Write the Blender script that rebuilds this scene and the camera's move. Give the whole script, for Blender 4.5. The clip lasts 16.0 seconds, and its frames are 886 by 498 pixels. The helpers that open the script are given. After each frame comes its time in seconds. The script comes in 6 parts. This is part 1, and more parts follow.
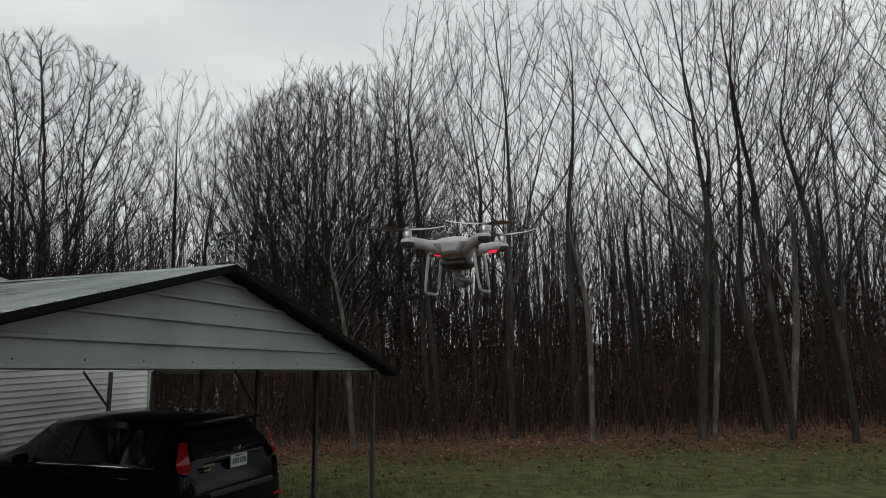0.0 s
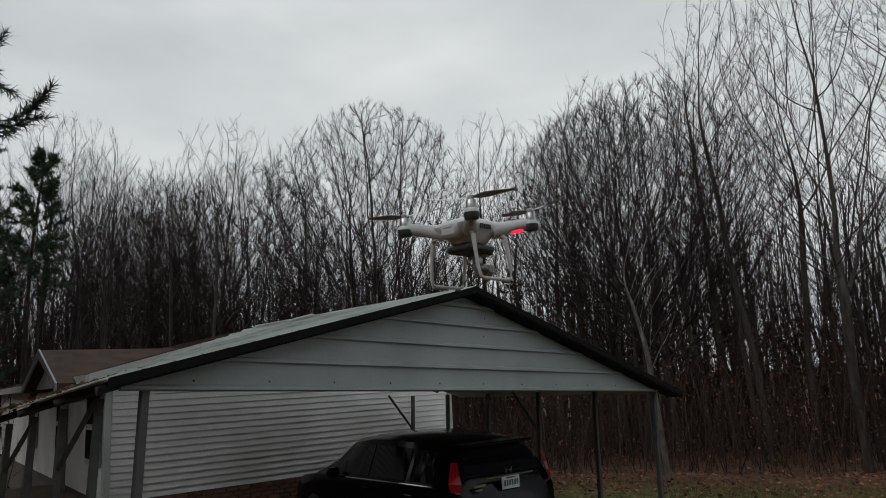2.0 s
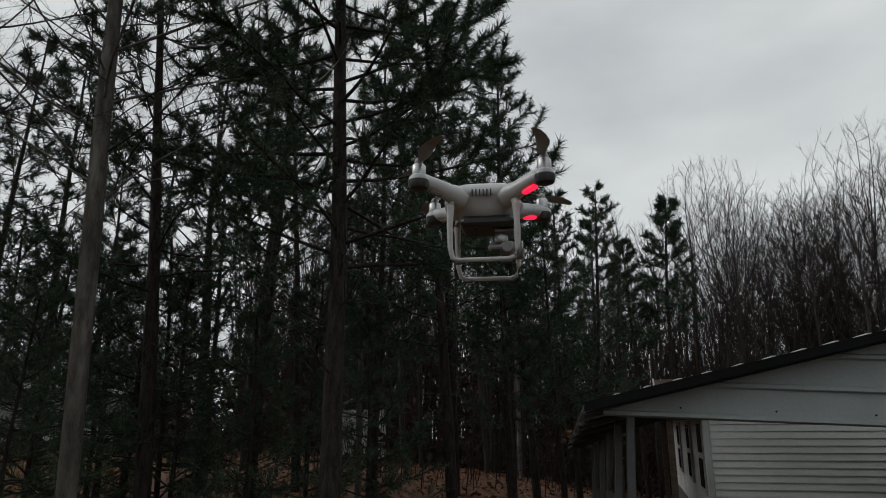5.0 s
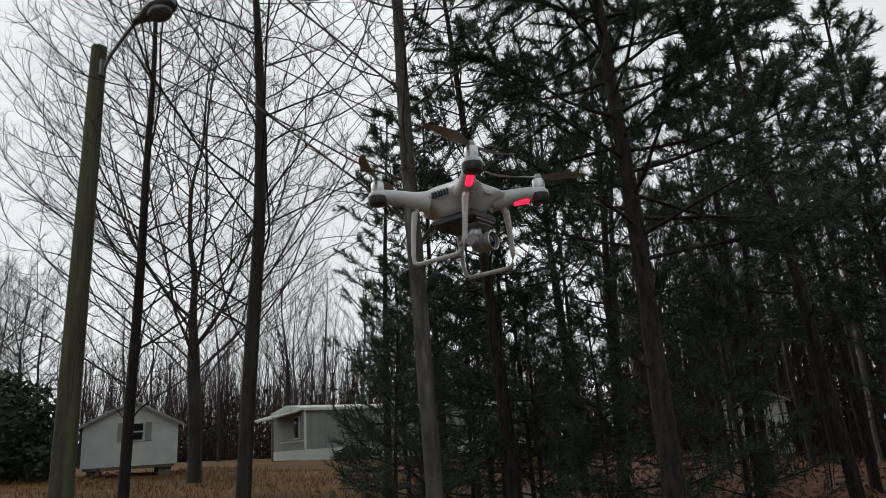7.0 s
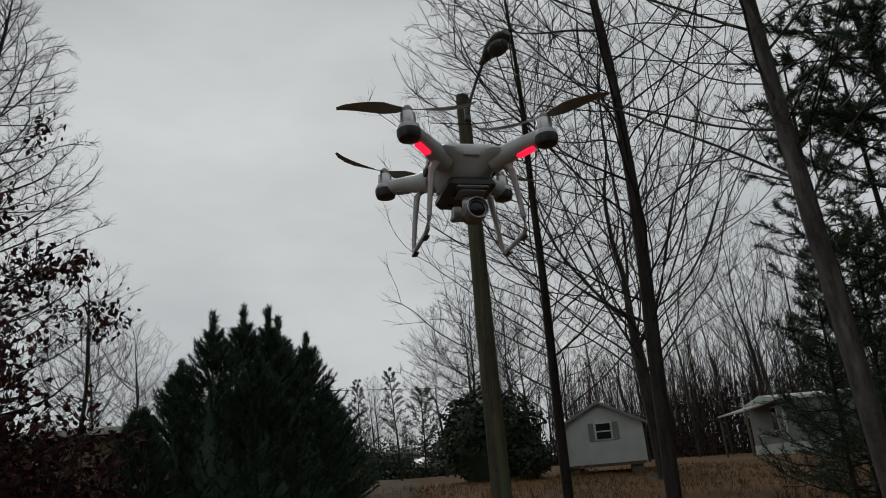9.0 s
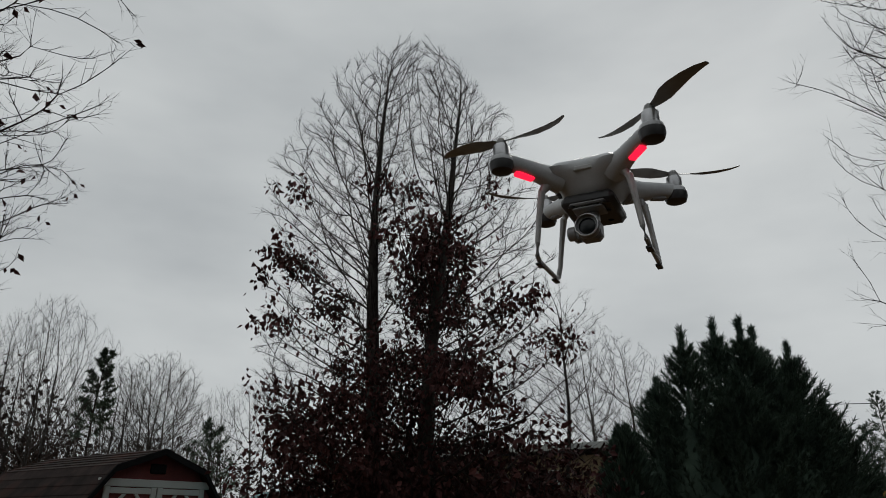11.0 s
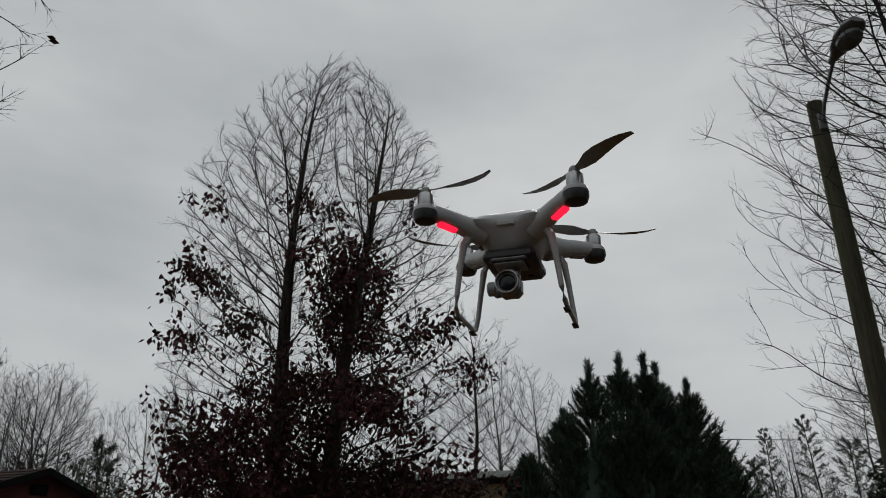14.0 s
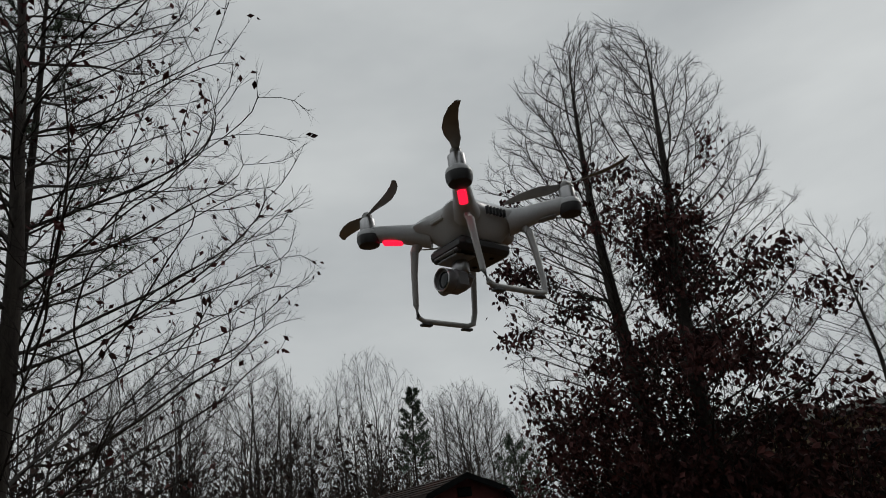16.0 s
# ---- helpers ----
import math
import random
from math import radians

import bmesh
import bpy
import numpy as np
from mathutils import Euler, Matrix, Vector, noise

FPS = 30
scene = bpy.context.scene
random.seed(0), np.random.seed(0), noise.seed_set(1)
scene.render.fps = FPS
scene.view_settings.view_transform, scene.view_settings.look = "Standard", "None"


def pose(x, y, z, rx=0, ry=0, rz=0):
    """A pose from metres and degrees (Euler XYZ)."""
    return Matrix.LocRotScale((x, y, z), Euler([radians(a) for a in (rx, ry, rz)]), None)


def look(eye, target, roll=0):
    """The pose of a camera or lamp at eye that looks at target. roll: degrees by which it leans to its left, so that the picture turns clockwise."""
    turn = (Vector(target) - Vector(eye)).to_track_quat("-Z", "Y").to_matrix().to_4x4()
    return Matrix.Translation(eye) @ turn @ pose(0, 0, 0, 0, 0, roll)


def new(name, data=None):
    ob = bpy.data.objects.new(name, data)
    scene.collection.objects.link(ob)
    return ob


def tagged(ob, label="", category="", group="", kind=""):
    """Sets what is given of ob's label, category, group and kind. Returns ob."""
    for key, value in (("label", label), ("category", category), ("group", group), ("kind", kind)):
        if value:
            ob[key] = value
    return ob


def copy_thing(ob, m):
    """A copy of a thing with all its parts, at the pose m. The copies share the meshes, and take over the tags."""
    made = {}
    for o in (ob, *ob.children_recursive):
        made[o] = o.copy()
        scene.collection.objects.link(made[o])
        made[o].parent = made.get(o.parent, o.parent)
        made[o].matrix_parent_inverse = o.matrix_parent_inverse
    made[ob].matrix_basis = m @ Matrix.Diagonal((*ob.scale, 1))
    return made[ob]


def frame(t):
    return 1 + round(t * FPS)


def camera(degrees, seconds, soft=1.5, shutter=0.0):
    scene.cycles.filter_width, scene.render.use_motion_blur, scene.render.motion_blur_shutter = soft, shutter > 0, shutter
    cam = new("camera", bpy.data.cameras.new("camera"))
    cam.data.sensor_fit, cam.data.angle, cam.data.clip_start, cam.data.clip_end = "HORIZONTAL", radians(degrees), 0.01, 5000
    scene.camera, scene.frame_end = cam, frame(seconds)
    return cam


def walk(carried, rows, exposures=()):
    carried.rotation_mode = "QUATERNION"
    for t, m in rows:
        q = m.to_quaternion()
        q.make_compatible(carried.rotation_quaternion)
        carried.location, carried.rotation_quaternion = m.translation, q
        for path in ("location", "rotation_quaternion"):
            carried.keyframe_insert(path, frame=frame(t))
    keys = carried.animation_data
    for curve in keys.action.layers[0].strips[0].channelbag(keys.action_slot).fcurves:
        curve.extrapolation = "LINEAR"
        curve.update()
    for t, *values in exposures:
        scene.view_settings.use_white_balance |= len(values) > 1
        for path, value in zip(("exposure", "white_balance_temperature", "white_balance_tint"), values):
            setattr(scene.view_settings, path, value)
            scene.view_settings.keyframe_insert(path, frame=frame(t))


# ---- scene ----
cam = camera(65.1, 16.0, soft=0.9)
PATH = [
    (0, (-0.123, 0.195, 1.711), (-0.038, 2.176, 1.972), -1.5),
    (0.5, (0.025, 0.194, 1.654), (-0.088, 2.172, 1.926), -3.5),
    (1, (0.255, 0.344, 1.65), (-0.088, 2.288, 1.968), -4.5),
    (1.5, (0.554, 0.487, 1.653), (-0.088, 2.357, 1.956), -2.5),
    (2, (0.71, 0.669, 1.611), (-0.085, 2.468, 1.977), -3.0),
    (2.5, (0.844, 0.843, 1.606), (-0.185, 2.516, 1.985), -5.1),
    (3, (1.085, 1.041, 1.591), (-0.165, 2.551, 1.99), -3.2),
    (3.5, (1.223, 1.231, 1.591), (-0.137, 2.63, 2.031), -4.0),
    (4, (1.21, 1.473, 1.573), (-0.34, 2.628, 2.087), -6.1),
    (4.5, (1.267, 1.706, 1.552), (-0.464, 2.531, 2.118), -4.3),
    (4.7, (1.346, 1.832, 1.544), (-0.461, 2.497, 2.084), -2.6),
    (6.8, (1.398, 2.729, 1.522), (-0.465, 2.251, 2.068), -1.5),
    (7, (1.366, 2.802, 1.503), (-0.466, 2.217, 2.05), -3.8),
    (7.5, (1.247, 2.905, 1.496), (-0.457, 2.044, 2.088), -5.3),
    (8, (1.149, 3.122, 1.468), (-0.417, 2.021, 2.05), -1.8),
    (8.5, (0.939, 3.295, 1.46), (-0.432, 1.935, 1.979), -4.8),
    (9, (0.74, 3.368, 1.457), (-0.348, 1.813, 2.088), -5.0),
    (9.5, (0.525, 3.411, 1.488), (-0.212, 1.69, 2.192), -4.0),
    (10, (0.264, 3.545, 1.491), (-0.109, 1.702, 2.172), -0.8),
    (10.2, (0.226, 3.51, 1.451), (-0.003, 1.651, 2.154), -1.2),
    (12.3, (-0.049, 3.584, 1.493), (0.361, 1.769, 2.227), 3.8),
    (12.5, (-0.135, 3.561, 1.498), (0.208, 1.741, 2.255), 4.3),
    (13, (0.07, 3.539, 1.497), (0.179, 1.704, 2.284), 3.4),
    (13.5, (0.162, 3.517, 1.501), (0.09, 1.678, 2.284), 2.2),
    (14, (0.176, 3.527, 1.509), (0.122, 1.689, 2.296), 0.8),
    (14.5, (0.039, 3.562, 1.499), (0.143, 1.711, 2.25), -1.3),
    (15, (-0.194, 3.571, 1.501), (0.126, 1.726, 2.203), -4.2),
    (15.5, (-0.308, 3.486, 1.487), (0.309, 1.72, 2.194), -7.6),
    (16, (-0.466, 3.396, 1.523), (0.426, 1.776, 2.286), -7.4),
]
walk(cam, [(t, look(eye, target, roll)) for t, eye, target, roll in PATH],
     exposures=[(0, 0.55), (3.5, 0.42), (4.7, 0.42), (7.0, 0.90), (7.5, 0.55), (8.0, 0.38), (9.0, 0.14), (12.5, 0.13), (14.5, 0.05), (16.0, 0.13)])


# ---- world and light ----
SUN_ELEV, SUN_TURN = radians(38), radians(200)
world = bpy.data.worlds.new("overcast_sky")
scene.world = world
world.use_nodes = True
wn, wl = world.node_tree.nodes, world.node_tree.links
wn.clear()
w_out, w_bg = wn.new("ShaderNodeOutputWorld"), wn.new("ShaderNodeBackground")
w_sky = wn.new("ShaderNodeTexSky")
w_sky.sky_type, w_sky.sun_disc, w_sky.sun_elevation, w_sky.sun_rotation = "NISHITA", False, SUN_ELEV, SUN_TURN
w_grey = wn.new("ShaderNodeHueSaturation")
w_grey.inputs["Saturation"].default_value, w_grey.inputs["Value"].default_value = 0.25, 0.05
w_co, w_map = wn.new("ShaderNodeTexCoord"), wn.new("ShaderNodeMapping")
w_map.inputs["Scale"].default_value = (1.0, 1.0, 2.6)
w_noise = wn.new("ShaderNodeTexNoise")
w_noise.inputs["Scale"].default_value, w_noise.inputs["Detail"].default_value = 1.7, 5.0
w_ramp = wn.new("ShaderNodeValToRGB")
w_ramp.color_ramp.elements[0].position, w_ramp.color_ramp.elements[0].color = 0.30, (0.36, 0.385, 0.40, 1)
w_ramp.color_ramp.elements[1].position, w_ramp.color_ramp.elements[1].color = 0.72, (0.60, 0.625, 0.625, 1)
w_mix = wn.new("ShaderNodeMix")
w_mix.data_type = "RGBA"
w_mix.inputs["Factor"].default_value = 0.88
wl.new(w_co.outputs["Generated"], w_map.inputs["Vector"])
wl.new(w_map.outputs["Vector"], w_noise.inputs["Vector"])
wl.new(w_noise.outputs["Fac"], w_ramp.inputs["Fac"])
wl.new(w_sky.outputs["Color"], w_grey.inputs["Color"])
wl.new(w_grey.outputs["Color"], w_mix.inputs[6])
wl.new(w_ramp.outputs["Color"], w_mix.inputs[7])
wl.new(w_mix.outputs[2], w_bg.inputs["Color"])
w_bg.inputs["Strength"].default_value = 1.0
wl.new(w_bg.outputs["Background"], w_out.inputs["Surface"])
sun = new("sun", bpy.data.lights.new("sun", "SUN"))
sun.data.energy, sun.data.angle, sun.data.color = 0.5, radians(25), (1.0, 0.97, 0.93)
sun.matrix_world = pose(0, 0, 30, 90 - math.degrees(SUN_ELEV), 0, 180 - math.degrees(SUN_TURN))

# ---- materials ----


def mat(name, colour, rough=0.7, metal=0.0, second=None, scale=8.0, fine=60.0, bump=0.3, depth=0.01, per_object=0.0, per_island=0.0,
        stretch=(1, 1, 1), stain=None, stain_scale=1.5, spec=0.5):
    """A surface with two scales of variation, fine relief, and stains of their own shape."""
    m = bpy.data.materials.new(name)
    m.use_nodes = True
    n, l = m.node_tree.nodes, m.node_tree.links
    b = n["Principled BSDF"]
    b.inputs["Roughness"].default_value, b.inputs["Metallic"].default_value = rough, metal
    b.inputs["Specular IOR Level"].default_value = spec
    co, mp = n.new("ShaderNodeTexCoord"), n.new("ShaderNodeMapping")
    mp.inputs["Scale"].default_value = stretch
    l.new(co.outputs["Object"], mp.inputs["Vector"])
    big, small = n.new("ShaderNodeTexNoise"), n.new("ShaderNodeTexNoise")
    big.inputs["Scale"].default_value, big.inputs["Detail"].default_value = scale, 4.0
    small.inputs["Scale"].default_value, small.inputs["Detail"].default_value = fine, 3.0
    for t in (big, small):
        l.new(mp.outputs["Vector"], t.inputs["Vector"])
    second = second or tuple(c * 0.72 for c in colour)
    ramp = n.new("ShaderNodeValToRGB")
    ramp.color_ramp.elements[0].position, ramp.color_ramp.elements[0].color = 0.34, (*second, 1)
    ramp.color_ramp.elements[1].position, ramp.color_ramp.elements[1].color = 0.66, (*colour, 1)
    add = n.new("ShaderNodeMath")
    add.operation = "MULTIPLY_ADD"
    l.new(small.outputs["Fac"], add.inputs[0])
    add.inputs[1].default_value = 0.45
    sub = n.new("ShaderNodeMath")
    sub.operation = "SUBTRACT"
    l.new(big.outputs["Fac"], sub.inputs[0])
    sub.inputs[1].default_value = 0.22
    l.new(sub.outputs[0], add.inputs[2])
    l.new(add.outputs[0], ramp.inputs["Fac"])
    colour_out = ramp.outputs["Color"]
    if stain:
        st, sr, mx = n.new("ShaderNodeTexNoise"), n.new("ShaderNodeMapRange"), n.new("ShaderNodeMix")
        st.inputs["Scale"].default_value, st.inputs["Detail"].default_value = stain_scale, 6.0
        l.new(mp.outputs["Vector"], st.inputs["Vector"])
        sr.inputs["From Min"].default_value, sr.inputs["From Max"].default_value = 0.52, 0.70
        l.new(st.outputs["Fac"], sr.inputs["Value"])
        mx.data_type = "RGBA"
        l.new(sr.outputs["Result"], mx.inputs["Factor"])
        l.new(colour_out, mx.inputs[6])
        mx.inputs[7].default_value = (*stain, 1)
        colour_out = mx.outputs[2]
    if per_object or per_island:
        hs, mr = n.new("ShaderNodeHueSaturation"), n.new("ShaderNodeMapRange")
        k = per_object or per_island
        mr.inputs["To Min"].default_value, mr.inputs["To Max"].default_value = 1 - k, 1 + k
        if per_object:
            l.new(n.new("ShaderNodeObjectInfo").outputs["Random"], mr.inputs["Value"])
        else:
            l.new(n.new("ShaderNodeNewGeometry").outputs["Random Per Island"], mr.inputs["Value"])
        l.new(mr.outputs["Result"], hs.inputs["Value"])
        l.new(colour_out, hs.inputs["Color"])
        colour_out = hs.outputs["Color"]
    l.new(colour_out, b.inputs["Base Color"])
    if bump:
        bp = n.new("ShaderNodeBump")
        bp.inputs["Strength"].default_value, bp.inputs["Distance"].default_value = bump, depth
        l.new(add.outputs[0], bp.inputs["Height"])
        l.new(bp.outputs["Normal"], b.inputs["Normal"])
    return m


def glow(name, colour, strength):
    m = bpy.data.materials.new(name)
    m.use_nodes = True
    b = m.node_tree.nodes["Principled BSDF"]
    b.inputs["Base Color"].default_value = (*colour, 1)
    b.inputs["Emission Color"].default_value, b.inputs["Emission Strength"].default_value = (*colour, 1), strength
    return m


M_BARK = mat("bark_brown", (0.047, 0.041, 0.036), 0.95, second=(0.026, 0.022, 0.02), scale=5, fine=30, bump=0.7, depth=0.02, stretch=(3, 3, 0.6), per_object=0.3, stain=(0.066, 0.066, 0.06), spec=0.18)
M_BARK_PALE = mat("bark_pale", (0.115, 0.105, 0.094), 0.95, second=(0.06, 0.053, 0.047), scale=4, fine=26, bump=0.7, depth=0.02, stretch=(3, 3, 0.8), per_object=0.2, stain=(0.22, 0.21, 0.19), spec=0.18)
M_BARK_PINE = mat("bark_pine", (0.045, 0.036, 0.031), 0.95, second=(0.018, 0.015, 0.014), scale=6, fine=24, bump=0.9, depth=0.03, stretch=(3, 3, 0.8), spec=0.18)
M_TWIG = mat("twigs", (0.036, 0.030, 0.027), 0.9, second=(0.020, 0.017, 0.016), bump=0, per_object=0.3, spec=0.18)
M_TWIG_RED = mat("twigs_reddish", (0.038, 0.028, 0.025), 0.9, second=(0.021, 0.016, 0.015), bump=0, per_object=0.25, spec=0.18)
M_OAKLEAF = mat("dry_oak_leaves", (0.085, 0.032, 0.030), 0.75, second=(0.035, 0.015, 0.015), scale=3, bump=0, per_island=0.5, spec=0.18)
M_BEECHLEAF = mat("dry_brown_leaves", (0.14, 0.064, 0.042), 0.8, second=(0.07, 0.036, 0.026), scale=1, bump=0, per_island=0.5, spec=0.18)
M_NEEDLE = mat("pine_needles", (0.052, 0.080, 0.047), 0.6, second=(0.025, 0.040, 0.026), scale=2, bump=0, per_island=0.35, spec=0.18)
M_CYPRESS = mat("cypress_foliage", (0.060, 0.092, 0.066), 0.7, second=(0.030, 0.050, 0.038), scale=2.2, bump=0, per_island=0.35, spec=0.18)
M_BUSH = mat("holly_foliage", (0.042, 0.058, 0.034), 0.55, second=(0.022, 0.032, 0.02), scale=2.2, bump=0, per_island=0.4, spec=0.18)
M_BRUSH = mat("undergrowth", (0.050, 0.034, 0.028), 0.95, second=(0.024, 0.017, 0.015), scale=0.5, bump=0, per_island=0.4, spec=0.18)
M_LITTER = mat("leaf_litter", (0.21, 0.105, 0.058), 0.9, second=(0.09, 0.048, 0.03), scale=0.5, bump=0, per_island=0.5, spec=0.18)
M_GRASS = mat("grass_blades", (0.115, 0.112, 0.040), 0.8, second=(0.060, 0.070, 0.026), scale=0.3, bump=0, per_island=0.35, spec=0.18)
M_GRASS_TAN = mat("dead_grass_blades", (0.165, 0.085, 0.026), 0.85, second=(0.085, 0.046, 0.016), scale=0.3, bump=0, per_island=0.35, spec=0.18)
M_SHELL = mat("white_gloss_plastic", (0.53, 0.54, 0.55), 0.28, second=(0.46, 0.47, 0.48), scale=20, fine=300, bump=0.02, depth=0.001)
M_LEG = mat("white_matt_plastic", (0.46, 0.46, 0.45), 0.45, second=(0.41, 0.41, 0.41), scale=25, fine=200, bump=0.03, depth=0.001)
M_DARKPL = mat("dark_plastic", (0.035, 0.035, 0.037), 0.4, scale=20, bump=0.03, depth=0.001)
M_GREYPL = mat("grey_plastic", (0.28, 0.28, 0.29), 0.4, scale=20, bump=0.03, depth=0.001)
M_GIMBAL = mat("gimbal_grey_plastic", (0.20, 0.20, 0.21), 0.4, scale=20, bump=0.03, depth=0.001)
M_ALU = mat("brushed_aluminium", (0.55, 0.55, 0.56), 0.35, 0.9, scale=20, bump=0.05, depth=0.001)
M_PROP = mat("propeller_plastic", (0.30, 0.30, 0.29), 0.35, scale=20, bump=0)
M_LED = glow("red_led", (1.0, 0.012, 0.05), 1.15)
M_STEELPAINT = mat("painted_sheet_steel", (0.33, 0.36, 0.36), 0.5, second=(0.28, 0.305, 0.305), scale=1.2, fine=40, bump=0.06, depth=0.004, stain=(0.23, 0.25, 0.245), stain_scale=0.8, spec=0.3)
M_ROOFSTEEL = mat("weathered_roof_sheet", (0.44, 0.48, 0.45), 0.5, second=(0.30, 0.345, 0.315), scale=1.5, fine=30, bump=0.1, depth=0.005, stain=(0.20, 0.19, 0.16), stain_scale=1.1)
M_TRIM_DARK = mat("dark_trim", (0.010, 0.010, 0.011), 0.8, scale=6, bump=0.05, spec=0.1)
M_GALV = mat("galvanised_tube", (0.085, 0.088, 0.09), 0.5, 0.3, scale=9, fine=70, bump=0.1, depth=0.003)
M_SIDING = mat("white_vinyl_siding", (0.84, 0.84, 0.82), 0.5, second=(0.68, 0.68, 0.66), scale=1.3, fine=50, bump=0.05, depth=0.003, stain=(0.62, 0.62, 0.59), stain_scale=0.7)
M_WHITE = mat("white_paint", (0.50, 0.53, 0.51), 0.5, second=(0.42, 0.445, 0.425), scale=2, fine=40, bump=0.08, depth=0.003, stain=(0.45, 0.45, 0.42))
M_BRICK = mat("brown_brick", (0.20, 0.105, 0.075), 0.9, second=(0.12, 0.06, 0.045), scale=5, fine=40, bump=0.4, depth=0.006, per_object=0.25)
M_MORTAR = mat("mortar", (0.16, 0.145, 0.13), 0.95, scale=8, bump=0.4)
M_SHINGLE = mat("brown_shingles", (0.080, 0.058, 0.048), 0.95, second=(0.05, 0.038, 0.032), scale=3, fine=70, bump=0.4, depth=0.006, per_island=0.3, stain=(0.10, 0.055, 0.035), spec=0.18)
M_BARNROOF = mat("old_barn_shingles", (0.045, 0.033, 0.030), 0.95, second=(0.022, 0.017, 0.016), scale=3, fine=60, bump=0.4, depth=0.006, per_object=0.25, stain=(0.06, 0.03, 0.025), spec=0.12)
M_GLASS = mat("dark_window_glass", (0.012, 0.014, 0.016), 0.06, scale=1, bump=0, spec=0.35)
M_CARBLACK = mat("black_car_paint", (0.005, 0.005, 0.007), 0.18, scale=3, bump=0, spec=0.22)
M_CARSILVER = mat("silver_car_paint", (0.45, 0.45, 0.43), 0.3, 0.3, scale=3, bump=0)
M_CARTEAL = mat("teal_car_paint", (0.12, 0.30, 0.32), 0.25, scale=3, bump=0)
M_TYRE = mat("tyre_rubber", (0.02, 0.02, 0.02), 0.9, scale=30, bump=0.3)
M_CHROME = mat("chrome", (0.7, 0.7, 0.72), 0.12, 1.0, bump=0)
M_TAIL = mat("red_tail_lamp", (0.42, 0.012, 0.02), 0.12, second=(0.34, 0.01, 0.016), bump=0)
M_CLEAR = mat("clear_lamp_lens", (0.55, 0.53, 0.52), 0.15, bump=0)
M_PLATE = mat("plate_white", (0.6, 0.62, 0.6), 0.5, bump=0)
M_INK = mat("dark_ink", (0.07, 0.10, 0.14), 0.6, bump=0)
M_POLEWOOD = mat("treated_pole_wood", (0.105, 0.10, 0.065), 0.9, second=(0.055, 0.05, 0.036), scale=3, fine=24, bump=0.5, depth=0.01, stretch=(4, 4, 0.35), stain=(0.085, 0.105, 0.05), spec=0.18)
M_LAMPHEAD = mat("lamp_housing", (0.16, 0.17, 0.17), 0.5, 0.2, scale=10, bump=0.05)
M_LAMPGLASS = mat("lamp_refractor", (0.15, 0.16, 0.17), 0.25, scale=12, bump=0.2)
M_TAN = mat("tan_panel", (0.27, 0.195, 0.11), 0.7, second=(0.21, 0.15, 0.085), scale=1.5, fine=30, bump=0.1)
M_GREYSIDE = mat("grey_metal_siding", (0.21, 0.22, 0.21), 0.5, second=(0.17, 0.18, 0.17), scale=1.0, fine=30, bump=0.08)
M_REDBARN = mat("red_barn_paint", (0.17, 0.035, 0.032), 0.8, second=(0.11, 0.025, 0.024), scale=2, fine=30, bump=0.2)
M_DIRT = mat("dirt_track", (0.092, 0.058, 0.030), 0.95, second=(0.045, 0.030, 0.018), scale=0.9, fine=12, bump=0.5, depth=0.03, spec=0.18)
M_SLAB = mat("dark_gravel_slab", (0.075, 0.073, 0.07), 0.95, second=(0.045, 0.044, 0.043), scale=2, fine=40, bump=0.5, depth=0.01, spec=0.18)
M_DECK = mat("weathered_deck_wood", (0.12, 0.085, 0.06), 0.9, second=(0.07, 0.05, 0.038), scale=4, fine=30, bump=0.3, stretch=(1, 1, 4))
M_YELLOW = mat("yellow_paint", (0.42, 0.30, 0.06), 0.6, bump=0.1)
M_CABLE = mat("black_cable", (0.02, 0.02, 0.02), 0.6, bump=0)

# ground: dead grass, greener lawn, and the brown leaf floor of the woods
M_GROUND = mat("ground_cover", (0.125, 0.062, 0.018), 0.95, second=(0.060, 0.033, 0.012), scale=0.35, fine=7, bump=0.8, depth=0.05, stain=(0.075, 0.045, 0.027), stain_scale=0.5, spec=0.18)
gn, gl = M_GROUND.node_tree.nodes, M_GROUND.node_tree.links
g_b = gn["Principled BSDF"]
g_old = g_b.inputs["Base Color"].links[0].from_socket
g_pos, g_xyz = gn.new("ShaderNodeNewGeometry"), gn.new("ShaderNodeSeparateXYZ")
gl.new(g_pos.outputs["Position"], g_xyz.inputs["Vector"])
g_edge = gn.new("ShaderNodeTexNoise")
g_edge.inputs["Scale"].default_value, g_edge.inputs["Detail"].default_value = 0.45, 7.0
gl.new(g_pos.outputs["Position"], g_edge.inputs["Vector"])


